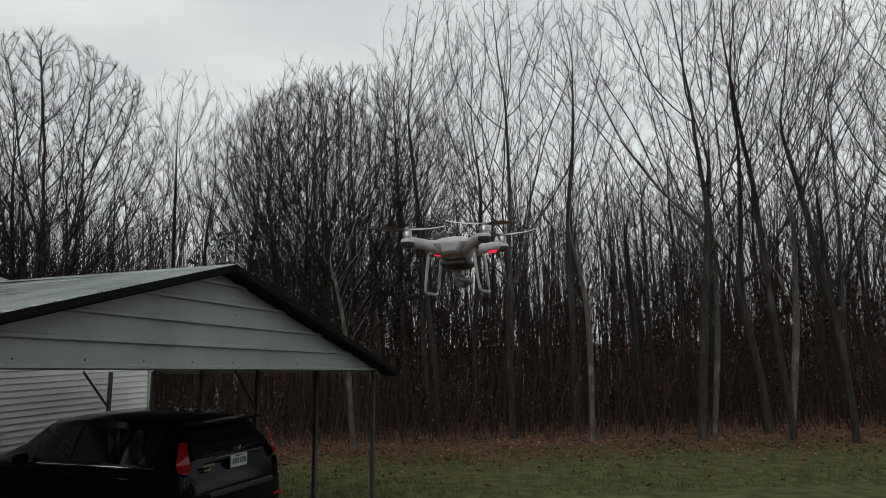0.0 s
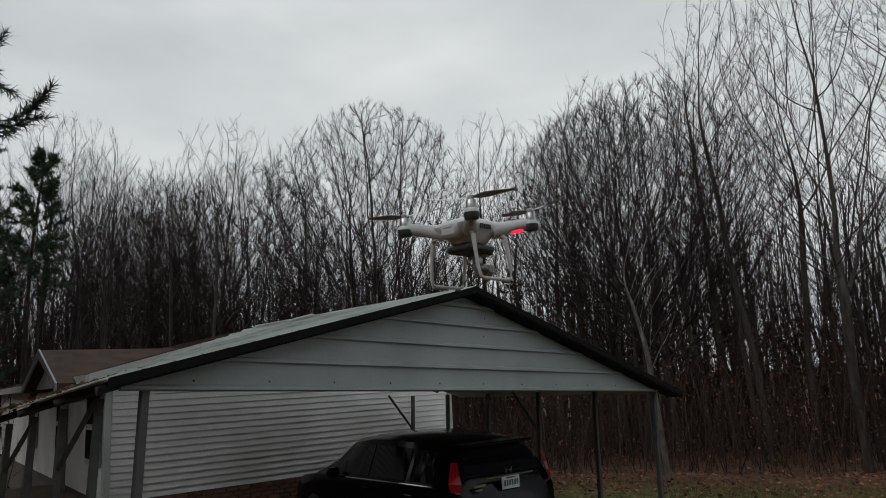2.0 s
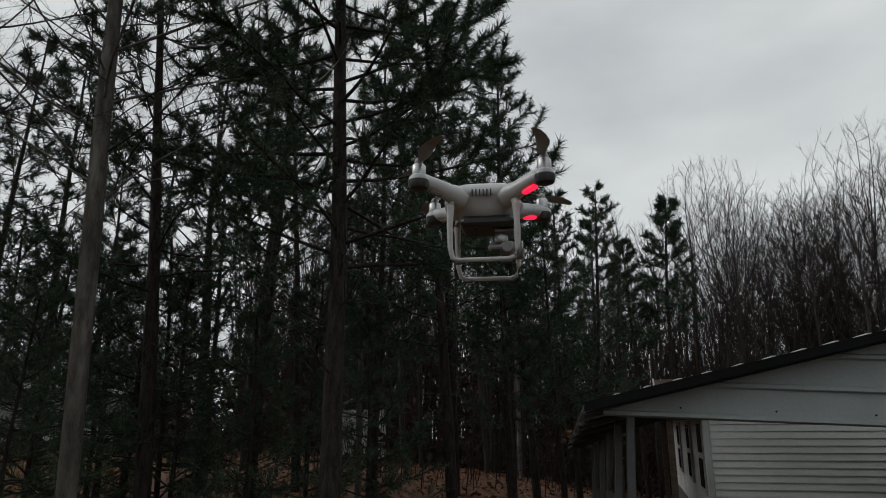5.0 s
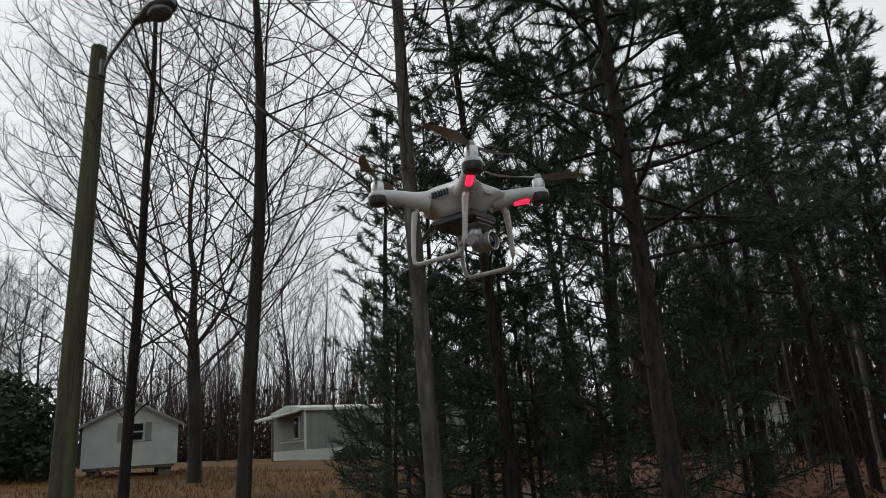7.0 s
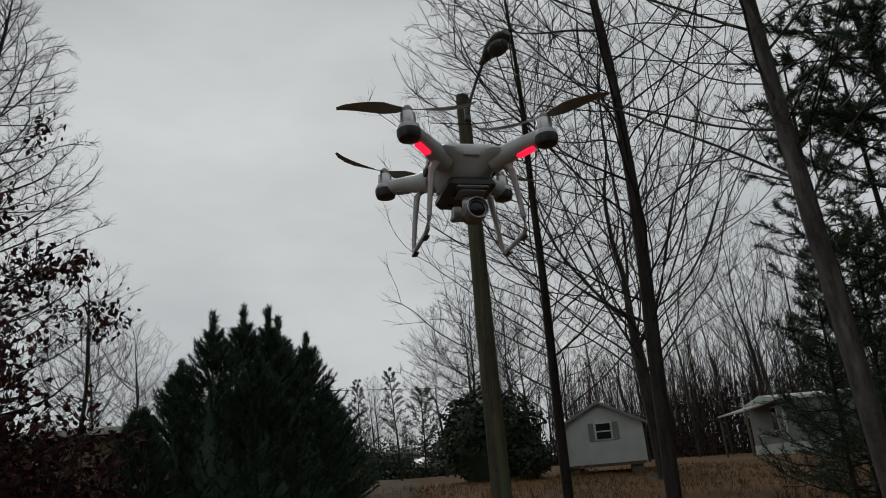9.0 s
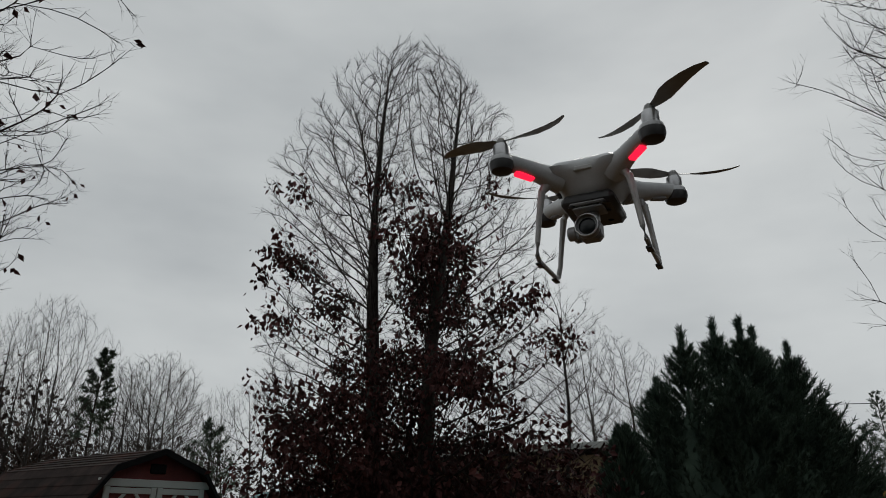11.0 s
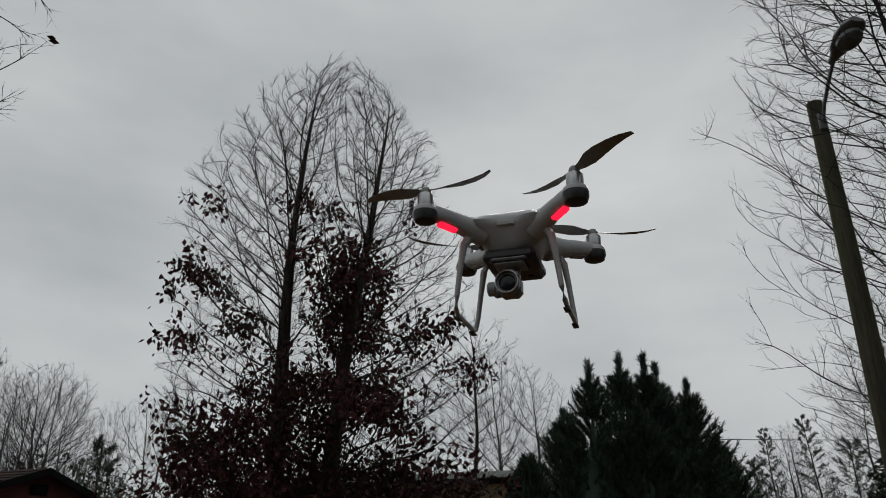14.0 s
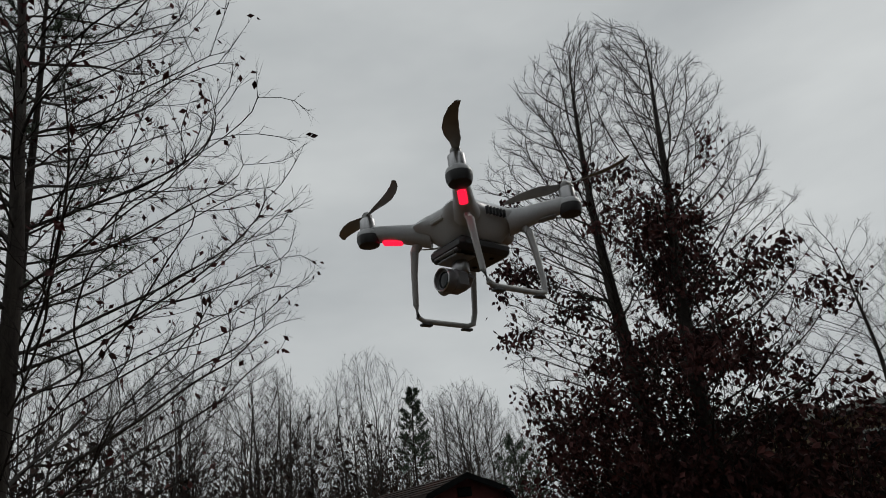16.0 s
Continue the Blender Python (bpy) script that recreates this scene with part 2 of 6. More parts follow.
def ground_layer(before, colour, y0, y1, ragged, line):
    """Lays a cover over the ground from one line of the plan on, with a ragged edge."""
    ad, mr, mx = gn.new("ShaderNodeMath"), gn.new("ShaderNodeMapRange"), gn.new("ShaderNodeMix")
    ad.operation = "MULTIPLY_ADD"
    gl.new(g_edge.outputs["Fac"], ad.inputs[0])
    ad.inputs[1].default_value = ragged
    gl.new(line, ad.inputs[2])
    gl.new(ad.outputs[0], mr.inputs["Value"])
    mr.inputs["From Min"].default_value, mr.inputs["From Max"].default_value = y0 + ragged / 2, y1 + ragged / 2
    mx.data_type = "RGBA"
    gl.new(mr.outputs["Result"], mx.inputs["Factor"])
    gl.new(before, mx.inputs[6])
    vary = gn.new("ShaderNodeTexNoise")
    vary.inputs["Scale"].default_value, vary.inputs["Detail"].default_value = 3.0, 8.0
    gl.new(g_pos.outputs["Position"], vary.inputs["Vector"])
    rp = gn.new("ShaderNodeValToRGB")
    rp.color_ramp.elements[0].position, rp.color_ramp.elements[0].color = 0.35, (*(c * 0.55 for c in colour), 1)
    rp.color_ramp.elements[1].position, rp.color_ramp.elements[1].color = 0.65, (*(c * 1.25 for c in colour), 1)
    gl.new(vary.outputs["Fac"], rp.inputs["Fac"])
    gl.new(rp.outputs["Color"], mx.inputs[7])
    return mx.outputs[2]


g_west, g_north, g_both = gn.new("ShaderNodeMath"), gn.new("ShaderNodeMath"), gn.new("ShaderNodeMath")
g_west.operation, g_north.operation, g_both.operation = "MULTIPLY_ADD", "ADD", "MINIMUM"
gl.new(g_xyz.outputs["X"], g_west.inputs[0])
g_west.inputs[1].default_value, g_west.inputs[2].default_value = -1.0, -9.0
gl.new(g_xyz.outputs["Y"], g_north.inputs[0])
g_north.inputs[1].default_value = 2.0
gl.new(g_west.outputs[0], g_both.inputs[0])
gl.new(g_north.outputs[0], g_both.inputs[1])
g_lawn = ground_layer(g_old, (0.078, 0.081, 0.028), 4.0, 9.0, 5.0, g_xyz.outputs["Y"])
g_pines = ground_layer(g_lawn, (0.120, 0.062, 0.040), -1.0, 1.0, 3.0, g_both.outputs[0])
g_wood = ground_layer(g_pines, (0.095, 0.05, 0.03), 17.5, 20.5, 5.0, g_xyz.outputs["Y"])
gl.new(g_wood, g_b.inputs["Base Color"])

# ---- building blocks ----


class Geo:
    """Vertices and faces of one part, gathered from simple shapes."""

    def __init__(self):
        self.v, self.f = [], []

    def add(self, verts, faces, m=None):
        k = len(self.v)
        self.v += [tuple(m @ Vector(p)) if m else tuple(p) for p in verts]
        self.f += [tuple(i + k for i in f) for f in faces]
        return self

    def box(self, c, s, m=None, bevel=0.0):
        """A block about c of sizes s, with chamfered edges where bevel is given."""
        x, y, z = (a / 2 for a in s)
        t = Matrix.Translation(c)
        t = m @ t if m else t
        if bevel <= 0:
            vs = [(i * x, j * y, k * z) for i in (-1, 1) for j in (-1, 1) for k in (-1, 1)]
            return self.add(vs, [(0, 1, 3, 2), (4, 6, 7, 5), (0, 4, 5, 1), (2, 3, 7, 6), (0, 2, 6, 4), (1, 5, 7, 3)], t)
        bm = bmesh.new()
        bmesh.ops.create_cube(bm, size=1.0)
        bmesh.ops.scale(bm, vec=s, verts=bm.verts)
        bmesh.ops.bevel(bm, geom=bm.edges, offset=min(bevel, min(s) * 0.45), segments=1, affect="EDGES")
        bm.verts.index_update()
        self.add([v.co for v in bm.verts], [[v.index for v in f.verts] for f in bm.faces], t)
        bm.free()
        return self

    def loft(self, rings, m=None, caps=True):
        n = len(rings[0])
        vs = [p for r in rings for p in r]
        fs = [(i * n + j, i * n + (j + 1) % n, (i + 1) * n + (j + 1) % n, (i + 1) * n + j) for i in range(len(rings) - 1) for j in range(n)]
        if caps:
            fs += [tuple(range(n))[::-1], tuple(range((len(rings) - 1) * n, len(rings) * n))]
        return self.add(vs, fs, m)

    def tube(self, pts, radii, sides=8, m=None, flat=1.0):
        """A round bar through the points; flat squeezes it sideways."""
        pts = [Vector(p) for p in pts]
        radii = radii if isinstance(radii, (list, tuple)) else [radii] * len(pts)
        rings = []
        for i, p in enumerate(pts):
            d = (pts[min(i + 1, len(pts) - 1)] - pts[max(i - 1, 0)]).normalized()
            a = d.cross(Vector((0, 0, 1)) if abs(d.z) < 0.9 else Vector((0, 1, 0))).normalized()
            b = d.cross(a)
            rings.append([p + (a * math.cos(q) * flat + b * math.sin(q)) * radii[i] for q in (2 * math.pi * j / sides for j in range(sides))])
        return self.loft(rings, m)

    def turned(self, profile, sides=16, m=None):
        """A turned body about z from (radius, height) pairs."""
        return self.loft([[(r * math.cos(2 * math.pi * j / sides), r * math.sin(2 * math.pi * j / sides), z) for j in range(sides)] for r, z in profile], m)

    def prism(self, outline, y0, y1, m=None):
        """An outline in x and z pushed along y."""
        return self.loft([[(x, y0, z) for x, z in outline], [(x, y1, z) for x, z in outline]], m)


def thing(name, m, label, category, group="", kind=""):
    ob = new(name)
    ob.empty_display_size = 0.2
    ob.matrix_world = m
    return tagged(ob, label, category, group, kind)


def part(name, geo, material, parent, label="", smooth=False, kind=""):
    me = bpy.data.meshes.new(name)
    me.from_pydata(geo.v, [], geo.f)
    bm = bmesh.new()
    bm.from_mesh(me)
    bmesh.ops.recalc_face_normals(bm, faces=bm.faces)
    bm.to_mesh(me)
    bm.free()
    if smooth:
        me.polygons.foreach_set("use_smooth", [True] * len(me.polygons))
        me.set_sharp_from_angle(angle=radians(40))
    me.materials.append(material)
    ob = new(name, me)
    ob.parent = parent
    return tagged(ob, label, kind=kind)


def np_mesh(name, v, f, material, smooth=False):
    """A mesh from arrays of vertices and of faces that have all the same number of corners."""
    me = bpy.data.meshes.new(name)
    f = np.asarray(f, dtype=np.int32)
    me.vertices.add(len(v))
    me.vertices.foreach_set("co", np.asarray(v, dtype=np.float32).ravel())
    me.loops.add(f.size)
    me.loops.foreach_set("vertex_index", f.ravel())
    me.polygons.add(len(f))
    me.polygons.foreach_set("loop_start", np.arange(0, f.size, f.shape[1], dtype=np.int32))
    me.polygons.foreach_set("use_smooth", np.full(len(f), smooth))
    me.update(calc_edges=True)
    me.materials.append(material)
    return me


def np_part(name, v, f, material, parent, label="", smooth=False, kind=""):
    ob = new(name, np_mesh(name, v, f, material, smooth))
    ob.parent = parent
    return tagged(ob, label, kind=kind)


def axes(origin, x, y):
    """A pose from an origin, the direction of local x and about that of local y."""
    x = Vector(x).normalized()
    z = x.cross(Vector(y)).normalized()
    y = z.cross(x)
    return Matrix(((x.x, y.x, z.x, origin[0]), (x.y, y.y, z.y, origin[1]), (x.z, y.z, z.z, origin[2]), (0, 0, 0, 1)))


def ground_z(x, y):
    """The lie of the land: falling to the woods in the north, rising to the field in the south and under the pines in the west."""
    if y > 1.5:
        z = -0.098 * min(y - 1.5, 9) - 0.052 * max(0, min(y - 10.5, 42))
    else:
        z = 0.075 * min(1.5 - y, 17) + 0.02 * max(0, min(-15.5 - y, 40))
    if x > 1:
        z -= 0.09 * min(x - 1, 9) * min(1, max(0, (3 - y) / 8))
    if x < -9:
        z += 0.062 * min(-9 - x, 13) * min(1, max(0, (17 - y) / 7)) * min(1, max(0, (y + 3) / 5))
    return z


# ---- ground ----
steps = np.sinh(np.linspace(-4.6, 4.6, 171)) * 9.0
gx, gy = np.meshgrid(steps, steps - 1.0)
gz = np.array([[ground_z(x, y) + 0.05 * noise.noise((x * 0.35, y * 0.35, 0)) + 0.02 * noise.noise((x * 1.7, y * 1.7, 3)) for x, y in zip(rx, ry)] for rx, ry in zip(gx, gy)])
idx = np.arange(gx.size).reshape(gx.shape)
quads = np.stack([idx[:-1, :-1], idx[:-1, 1:], idx[1:, 1:], idx[1:, :-1]], -1).reshape(-1, 4)
ground = new("ground", np_mesh("ground", np.stack([gx, gy, gz], -1).reshape(-1, 3), quads, M_GROUND, True))
tagged(ground, "sloping ground of dead grass, lawn and fallen leaves", "ground", kind="structure")

# ---- trees ----


def bough(rng, p, d, length, r0, r1, n, wander, lift):
    """The points and radii of one branch that wanders and bends upwards."""
    p, d = np.array(p, float), np.array(d, float)
    pts = [p]
    for _ in range(n):
        d = d + rng.normal(0, wander, 3) + (0, 0, lift)
        d /= np.linalg.norm(d)
        p = p + d * length / n
        pts.append(p)
    return np.array(pts), np.linspace(r0, r1, n + 1)


def along(pts, u):
    k = u * (len(pts) - 1)
    i = min(int(k), len(pts) - 2)
    d = pts[i + 1] - pts[i]
    return pts[i] + (k - i) * d, d / np.linalg.norm(d)


def fork_way(rng, d, angle):
    """A direction that leaves d by the angle, to a random side."""
    s = rng.normal(0, 1, 3)
    s -= (s @ d) * d
    s /= np.linalg.norm(s)
    return d * math.cos(angle) + s * math.sin(angle)


def skin(boughs, sides):
    """Bars round all the boughs, as arrays of vertices and quads."""
    vs, fs, k = [], [], 0
    q = 2 * np.pi * np.arange(sides) / sides
    by_len = {}
    for b in boughs:
        by_len.setdefault(len(b[0]), []).append(b)
    for n, group in by_len.items():
        p, r = np.array([b[0] for b in group]), np.array([b[1] for b in group])
        t = np.gradient(p, axis=1)
        t /= np.linalg.norm(t, axis=2, keepdims=True) + 1e-9
        up = np.where(np.abs(t[..., 2:3]) < 0.9, np.array((0, 0, 1.0)), np.array((0, 1.0, 0)))
        a = np.cross(t, up)
        a /= np.linalg.norm(a, axis=2, keepdims=True) + 1e-9
        b = np.cross(t, a)
        ring = p[:, :, None] + (a[:, :, None] * np.cos(q)[:, None] + b[:, :, None] * np.sin(q)[:, None]) * r[:, :, None, None]
        vs.append(ring.reshape(-1, 3))
        ids = np.arange(ring.shape[0] * n * sides).reshape(-1, n, sides) + k
        nxt = np.roll(ids, -1, axis=2)
        fs.append(np.stack([ids[:, :-1], nxt[:, :-1], nxt[:, 1:], ids[:, 1:]], -1).reshape(-1, 4))
        k += ids.size
    return np.concatenate(vs), np.concatenate(fs)


def join(*meshes):
    vs, fs, k = [], [], 0
    for v, f in meshes:
        vs.append(v)
        fs.append(f + k)
        k += len(v)
    return np.concatenate(vs), np.concatenate(fs)


def crown_points(rng, height, count, start, wide, power, shell, ragged):
    """Points filling a crown whose width follows its height, fuller towards the outside, with an uneven outline."""
    out, shift = [], rng.uniform(0, 50)
    while len(out) < count:
        u, a = rng.uniform(0, 1), rng.uniform(0, 2 * math.pi)
        edge = math.sin(math.pi * min(1, max(0, u)) ** power) ** 0.62
        if rng.uniform(0, 1) > edge:
            continue
        edge *= 1 + ragged * noise.noise((math.cos(a) * 1.5 + shift, math.sin(a) * 1.5, u * 4))
        r = wide * height * edge * rng.uniform(0, 1) ** shell
        out.append((r * math.cos(a), r * math.sin(a), height * (start + (1 - start) * u)))
    return np.array(out)


def grow(rng, goals, nodes, parents, step, kill, rise, lift, wobble=0.12):
    """Grows a skeleton from the first nodes to the goals: each goal draws the node from which a bough would best rise to it."""
    nodes, parents = [np.array(p, float) for p in nodes], list(parents)
    best, which, far = np.full(len(goals), 1e9), np.zeros(len(goals), int), np.full(len(goals), 1e9)

    def offer(first):
        for k in range(first, len(nodes)):
            d = goals - nodes[k]
            flat = np.hypot(d[:, 0], d[:, 1])
            dist = np.sqrt(flat ** 2 + d[:, 2] ** 2)
            cost = dist + 0.9 * np.maximum(0, rise * flat - d[:, 2])
            near = cost < best
            best[near], which[near] = cost[near], k
            np.minimum(far, dist, out=far)

    offer(0)
    for _ in range(120):
        live = np.nonzero(far > kill)[0]
        if not len(live):
            break
        pull = goals[live] - np.array(nodes)[which[live]]
        pull /= np.linalg.norm(pull, axis=1, keepdims=True) + 1e-9
        total = np.zeros((len(nodes), 3))
        np.add.at(total, which[live], pull)
        one = dict(zip(which[live].tolist(), range(len(live))))
        first, arr = len(nodes), np.array(nodes)
        for k, j in one.items():
            for way in (total[k], pull[j]):
                d = way / (np.linalg.norm(way) + 1e-9) + rng.normal(0, wobble, 3) + (0, 0, lift)
                p = arr[k] + d / np.linalg.norm(d) * step
                if np.min(np.sum((arr - p) ** 2, 1)) > (0.45 * step) ** 2:
                    nodes.append(p)
                    parents.append(int(k))
                    break
            else:
                far[live[j]] = 0.0
        offer(first)
    return np.array(nodes), np.array(parents)


def limb_chains(nodes, parents, tip, root):
    """Radii by the number of tips that each node bears, and the boughs as runs of nodes."""
    n = len(nodes)
    load, kids = np.zeros(n), [[] for _ in range(n)]
    for k in range(n - 1, -1, -1):
        if load[k] == 0:
            load[k] = 1
        if parents[k] >= 0:
            load[parents[k]] += load[k]
            kids[parents[k]].append(k)
    power = math.log(max(root / tip, 1.5)) / math.log(max(load[0], 3))
    rad = tip * load ** power
    for _ in range(2):
        old = nodes.copy()
        for k in range(n):
            if kids[k] and parents[k] >= 0:
                m = max(kids[k], key=lambda j: load[j])
                nodes[k] = 0.5 * old[k] + 0.25 * (old[parents[k]] + old[m])
    chains, starts = [], [(0, -1)] + [(k, 0) for k in range(n) if parents[k] < 0 and k > 0]
    while starts:
        k, _ = starts.pop()
        run, rr = ([nodes[parents[k]]], [rad[k]]) if parents[k] >= 0 else ([], [])
        while True:
            run.append(nodes[k])
            rr.append(rad[k])
            if not kids[k]:
                break
            m = max(kids[k], key=lambda j: load[j])
            starts += [(j, 0) for j in kids[k] if j != m]
            k = m
        if len(run) > 1:
            rr[-1] *= 0.6
            chains.append((np.array(run), np.array(rr)))
    ends = np.array([k for k in range(n) if not kids[k]])
    return chains, rad, ends


def spikes(places, ways, lengths, radius):
    """Tapered three-sided twigs: arrays of vertices and triangles."""
    p, d = np.asarray(places), np.asarray(ways)
    d = d / (np.linalg.norm(d, axis=1, keepdims=True) + 1e-9)
    a = np.cross(d, np.where(np.abs(d[:, 2:3]) < 0.9, np.array((0, 0, 1.0)), np.array((0, 1.0, 0))))
    a /= np.linalg.norm(a, axis=1, keepdims=True) + 1e-9
    b = np.cross(d, a)
    ring = [p + (a * math.cos(q) + b * math.sin(q)) * radius for q in (0, 2.094, 4.189)]
    v = np.stack(ring + [p + d * np.asarray(lengths)[:, None]], 1)
    k = np.arange(len(p))[:, None] * 4
    return v.reshape(-1, 3), np.concatenate([k + (0, 1, 3), k + (1, 2, 3), k + (2, 0, 3)])


def as_triangles(mesh):
    v, f = mesh
    return v, np.concatenate([f[:, (0, 1, 2)], f[:, (0, 2, 3)]])


def bare_tree(seed, height, goals, stem_to, step=0.028, rise=0.8, lift=0.15, thick=0.0075, tip=0.0065, twigs=4, twig=0.5, crook=1.0, leads=((0, 0),), spray=0.42, mid=0.35):
    """Trunk, boughs and twigs of a leafless tree whose skeleton grows to fill its crown."""
    rng = np.random.default_rng(seed)
    step *= height
    nodes, parents = [], []
    for ox, oy in leads:
        p, d = np.array((ox, oy, -0.3)), np.array((ox * 0.06, oy * 0.06, 1.0))
        nodes.append(p)
        parents.append(-1)
        while p[2] < stem_to * height:
            d = d + rng.normal(0, 0.028 * crook, 3) * (1, 1, 0) - (0.012 * (p[0] - ox), 0.012 * (p[1] - oy), 0)
            d /= np.linalg.norm(d)
            p = p + d * step
            nodes.append(p)
            parents.append(len(nodes) - 2)
    nodes, parents = grow(rng, goals, nodes, parents, step, step * 1.1, rise, lift, 0.10 * crook)
    chains, rad, ends = limb_chains(nodes, parents, tip, thick * height)
    trunk = [c for c in chains if c[1][0] > thick * height * 0.42]
    limb = [c for c in chains if tip * 2.6 < c[1][0] <= thick * height * 0.42]
    fine = sorted((c for c in chains if c[1][0] <= tip * 2.6), key=lambda c: -c[1][0])
    if len(limb) < 4:
        limb, fine = limb + fine[:8], fine[8:]
    places, ways, lengths = [], [], []
    slight = [k for k in range(len(nodes)) if parents[k] >= 0 and rad[k] < tip * 3.4]
    bare_end = set(ends.tolist())
    for k in slight:
        e = nodes[k] - nodes[parents[k]]
        e /= np.linalg.norm(e) + 1e-9
        count = twigs if k in bare_end else int(mid * twigs + rng.uniform(0, 1))
        for j in range(count):
            w = fork_way(rng, e, abs(rng.normal(0, spray)) if k in bare_end else rng.uniform(0.5, 1.0)) + (0, 0, 0.2)
            t = rng.uniform(0, 1)
            places.append(nodes[parents[k]] * t + nodes[k] * (1 - t))
            ways.append(w)
            lengths.append(twig * rng.uniform(0.5, 1.2))
    first = spikes(places, ways, lengths, tip * 0.62)
    places, lengths = np.array(places), np.array(lengths)
    u = np.array(ways) / np.linalg.norm(ways, axis=1, keepdims=True)
    more, way2 = [], []
    for share in (0.35, 0.6):
        more.append(places + u * (lengths * share)[:, None])
        way2.append(u + rng.normal(0, 0.5, u.shape))
    second = spikes(np.concatenate(more), np.concatenate(way2), np.tile(lengths * 0.5, 2), tip * 0.45)
    parts = [as_triangles(skin(fine, 3)), first, second] if fine else [first, second]
    return skin(trunk, 8), skin(limb, 4), join(*parts), places + u * lengths[:, None]


def make_tree(seed, height, bark, twig_material, label, name="bare_tree", group="", fill=700, start=0.3, wide=0.17, power=1.0, shell=0.42, ragged=0.5, stem_to=0.5, **more):
    rng = np.random.default_rng(seed + 1000)
    goals = crown_points(rng, height, fill, start, wide, power, shell, ragged)
    trunk, boughs, fine, tips = bare_tree(seed, height, goals, stem_to, **more)
    ob = thing(name, Matrix(), label, "tree", group)
    np_part("trunk", *trunk, bark, ob, smooth=True)
    np_part("branching", *boughs, bark, ob, smooth=True, kind="stuff")
    np_part("crown", *fine, twig_material, ob, kind="stuff")
    return ob, tips


def leaf_mesh(places, size, rng, droop=0.6):
    """Leaves folded along the middle, hanging at the places: arrays of vertices and quads."""
    n = len(places)
    d = rng.normal(0, 1, (n, 3))
    d[:, 2] = -np.abs(d[:, 2]) * droop - 0.3
    d /= np.linalg.norm(d, axis=1, keepdims=True)
    s = np.cross(d, rng.normal(0, 1, (n, 3)))
    s /= np.linalg.norm(s, axis=1, keepdims=True)
    u = np.cross(d, s)
    ln = size * rng.uniform(0.65, 1.25, (n, 1))
    a, w = np.asarray(places), ln * 0.30
    mid, tip = a + d * ln * 0.5 - u * w * 0.25, a + d * ln
    v = np.stack([a, a + d * ln * 0.5 + s * w + u * w * 0.35, tip, a + d * ln * 0.5 - s * w + u * w * 0.35, mid], 1)
    k = np.arange(n)[:, None] * 5
    f = np.concatenate([k + (0, 1, 2, 4), k + (0, 4, 2, 3)])
    return v.reshape(-1, 3), f


def needle_tufts(places, ways, rng, count=14, length=0.11, width=0.0065, spread=0.75):
    """Brushes of needles that point along the ways: arrays of vertices and triangles."""
    n = len(places)
    p, d = np.repeat(np.asarray(places), count, 0), np.repeat(np.asarray(ways), count, 0)
    e = d + rng.normal(0, spread, (n * count, 3))
    e /= np.linalg.norm(e, axis=1, keepdims=True) + 1e-9
    s = np.cross(e, rng.normal(0, 1, e.shape))
    s /= np.linalg.norm(s, axis=1, keepdims=True) + 1e-9
    p = p + d * rng.uniform(-0.5, 0.5, (n * count, 1)) * length
    ln = length * rng.uniform(0.7, 1.2, (n * count, 1))
    v = np.stack([p - s * width / 2, p + s * width / 2, p + e * ln], 1)
    return v.reshape(-1, 3), np.arange(n * count * 3).reshape(-1, 3)


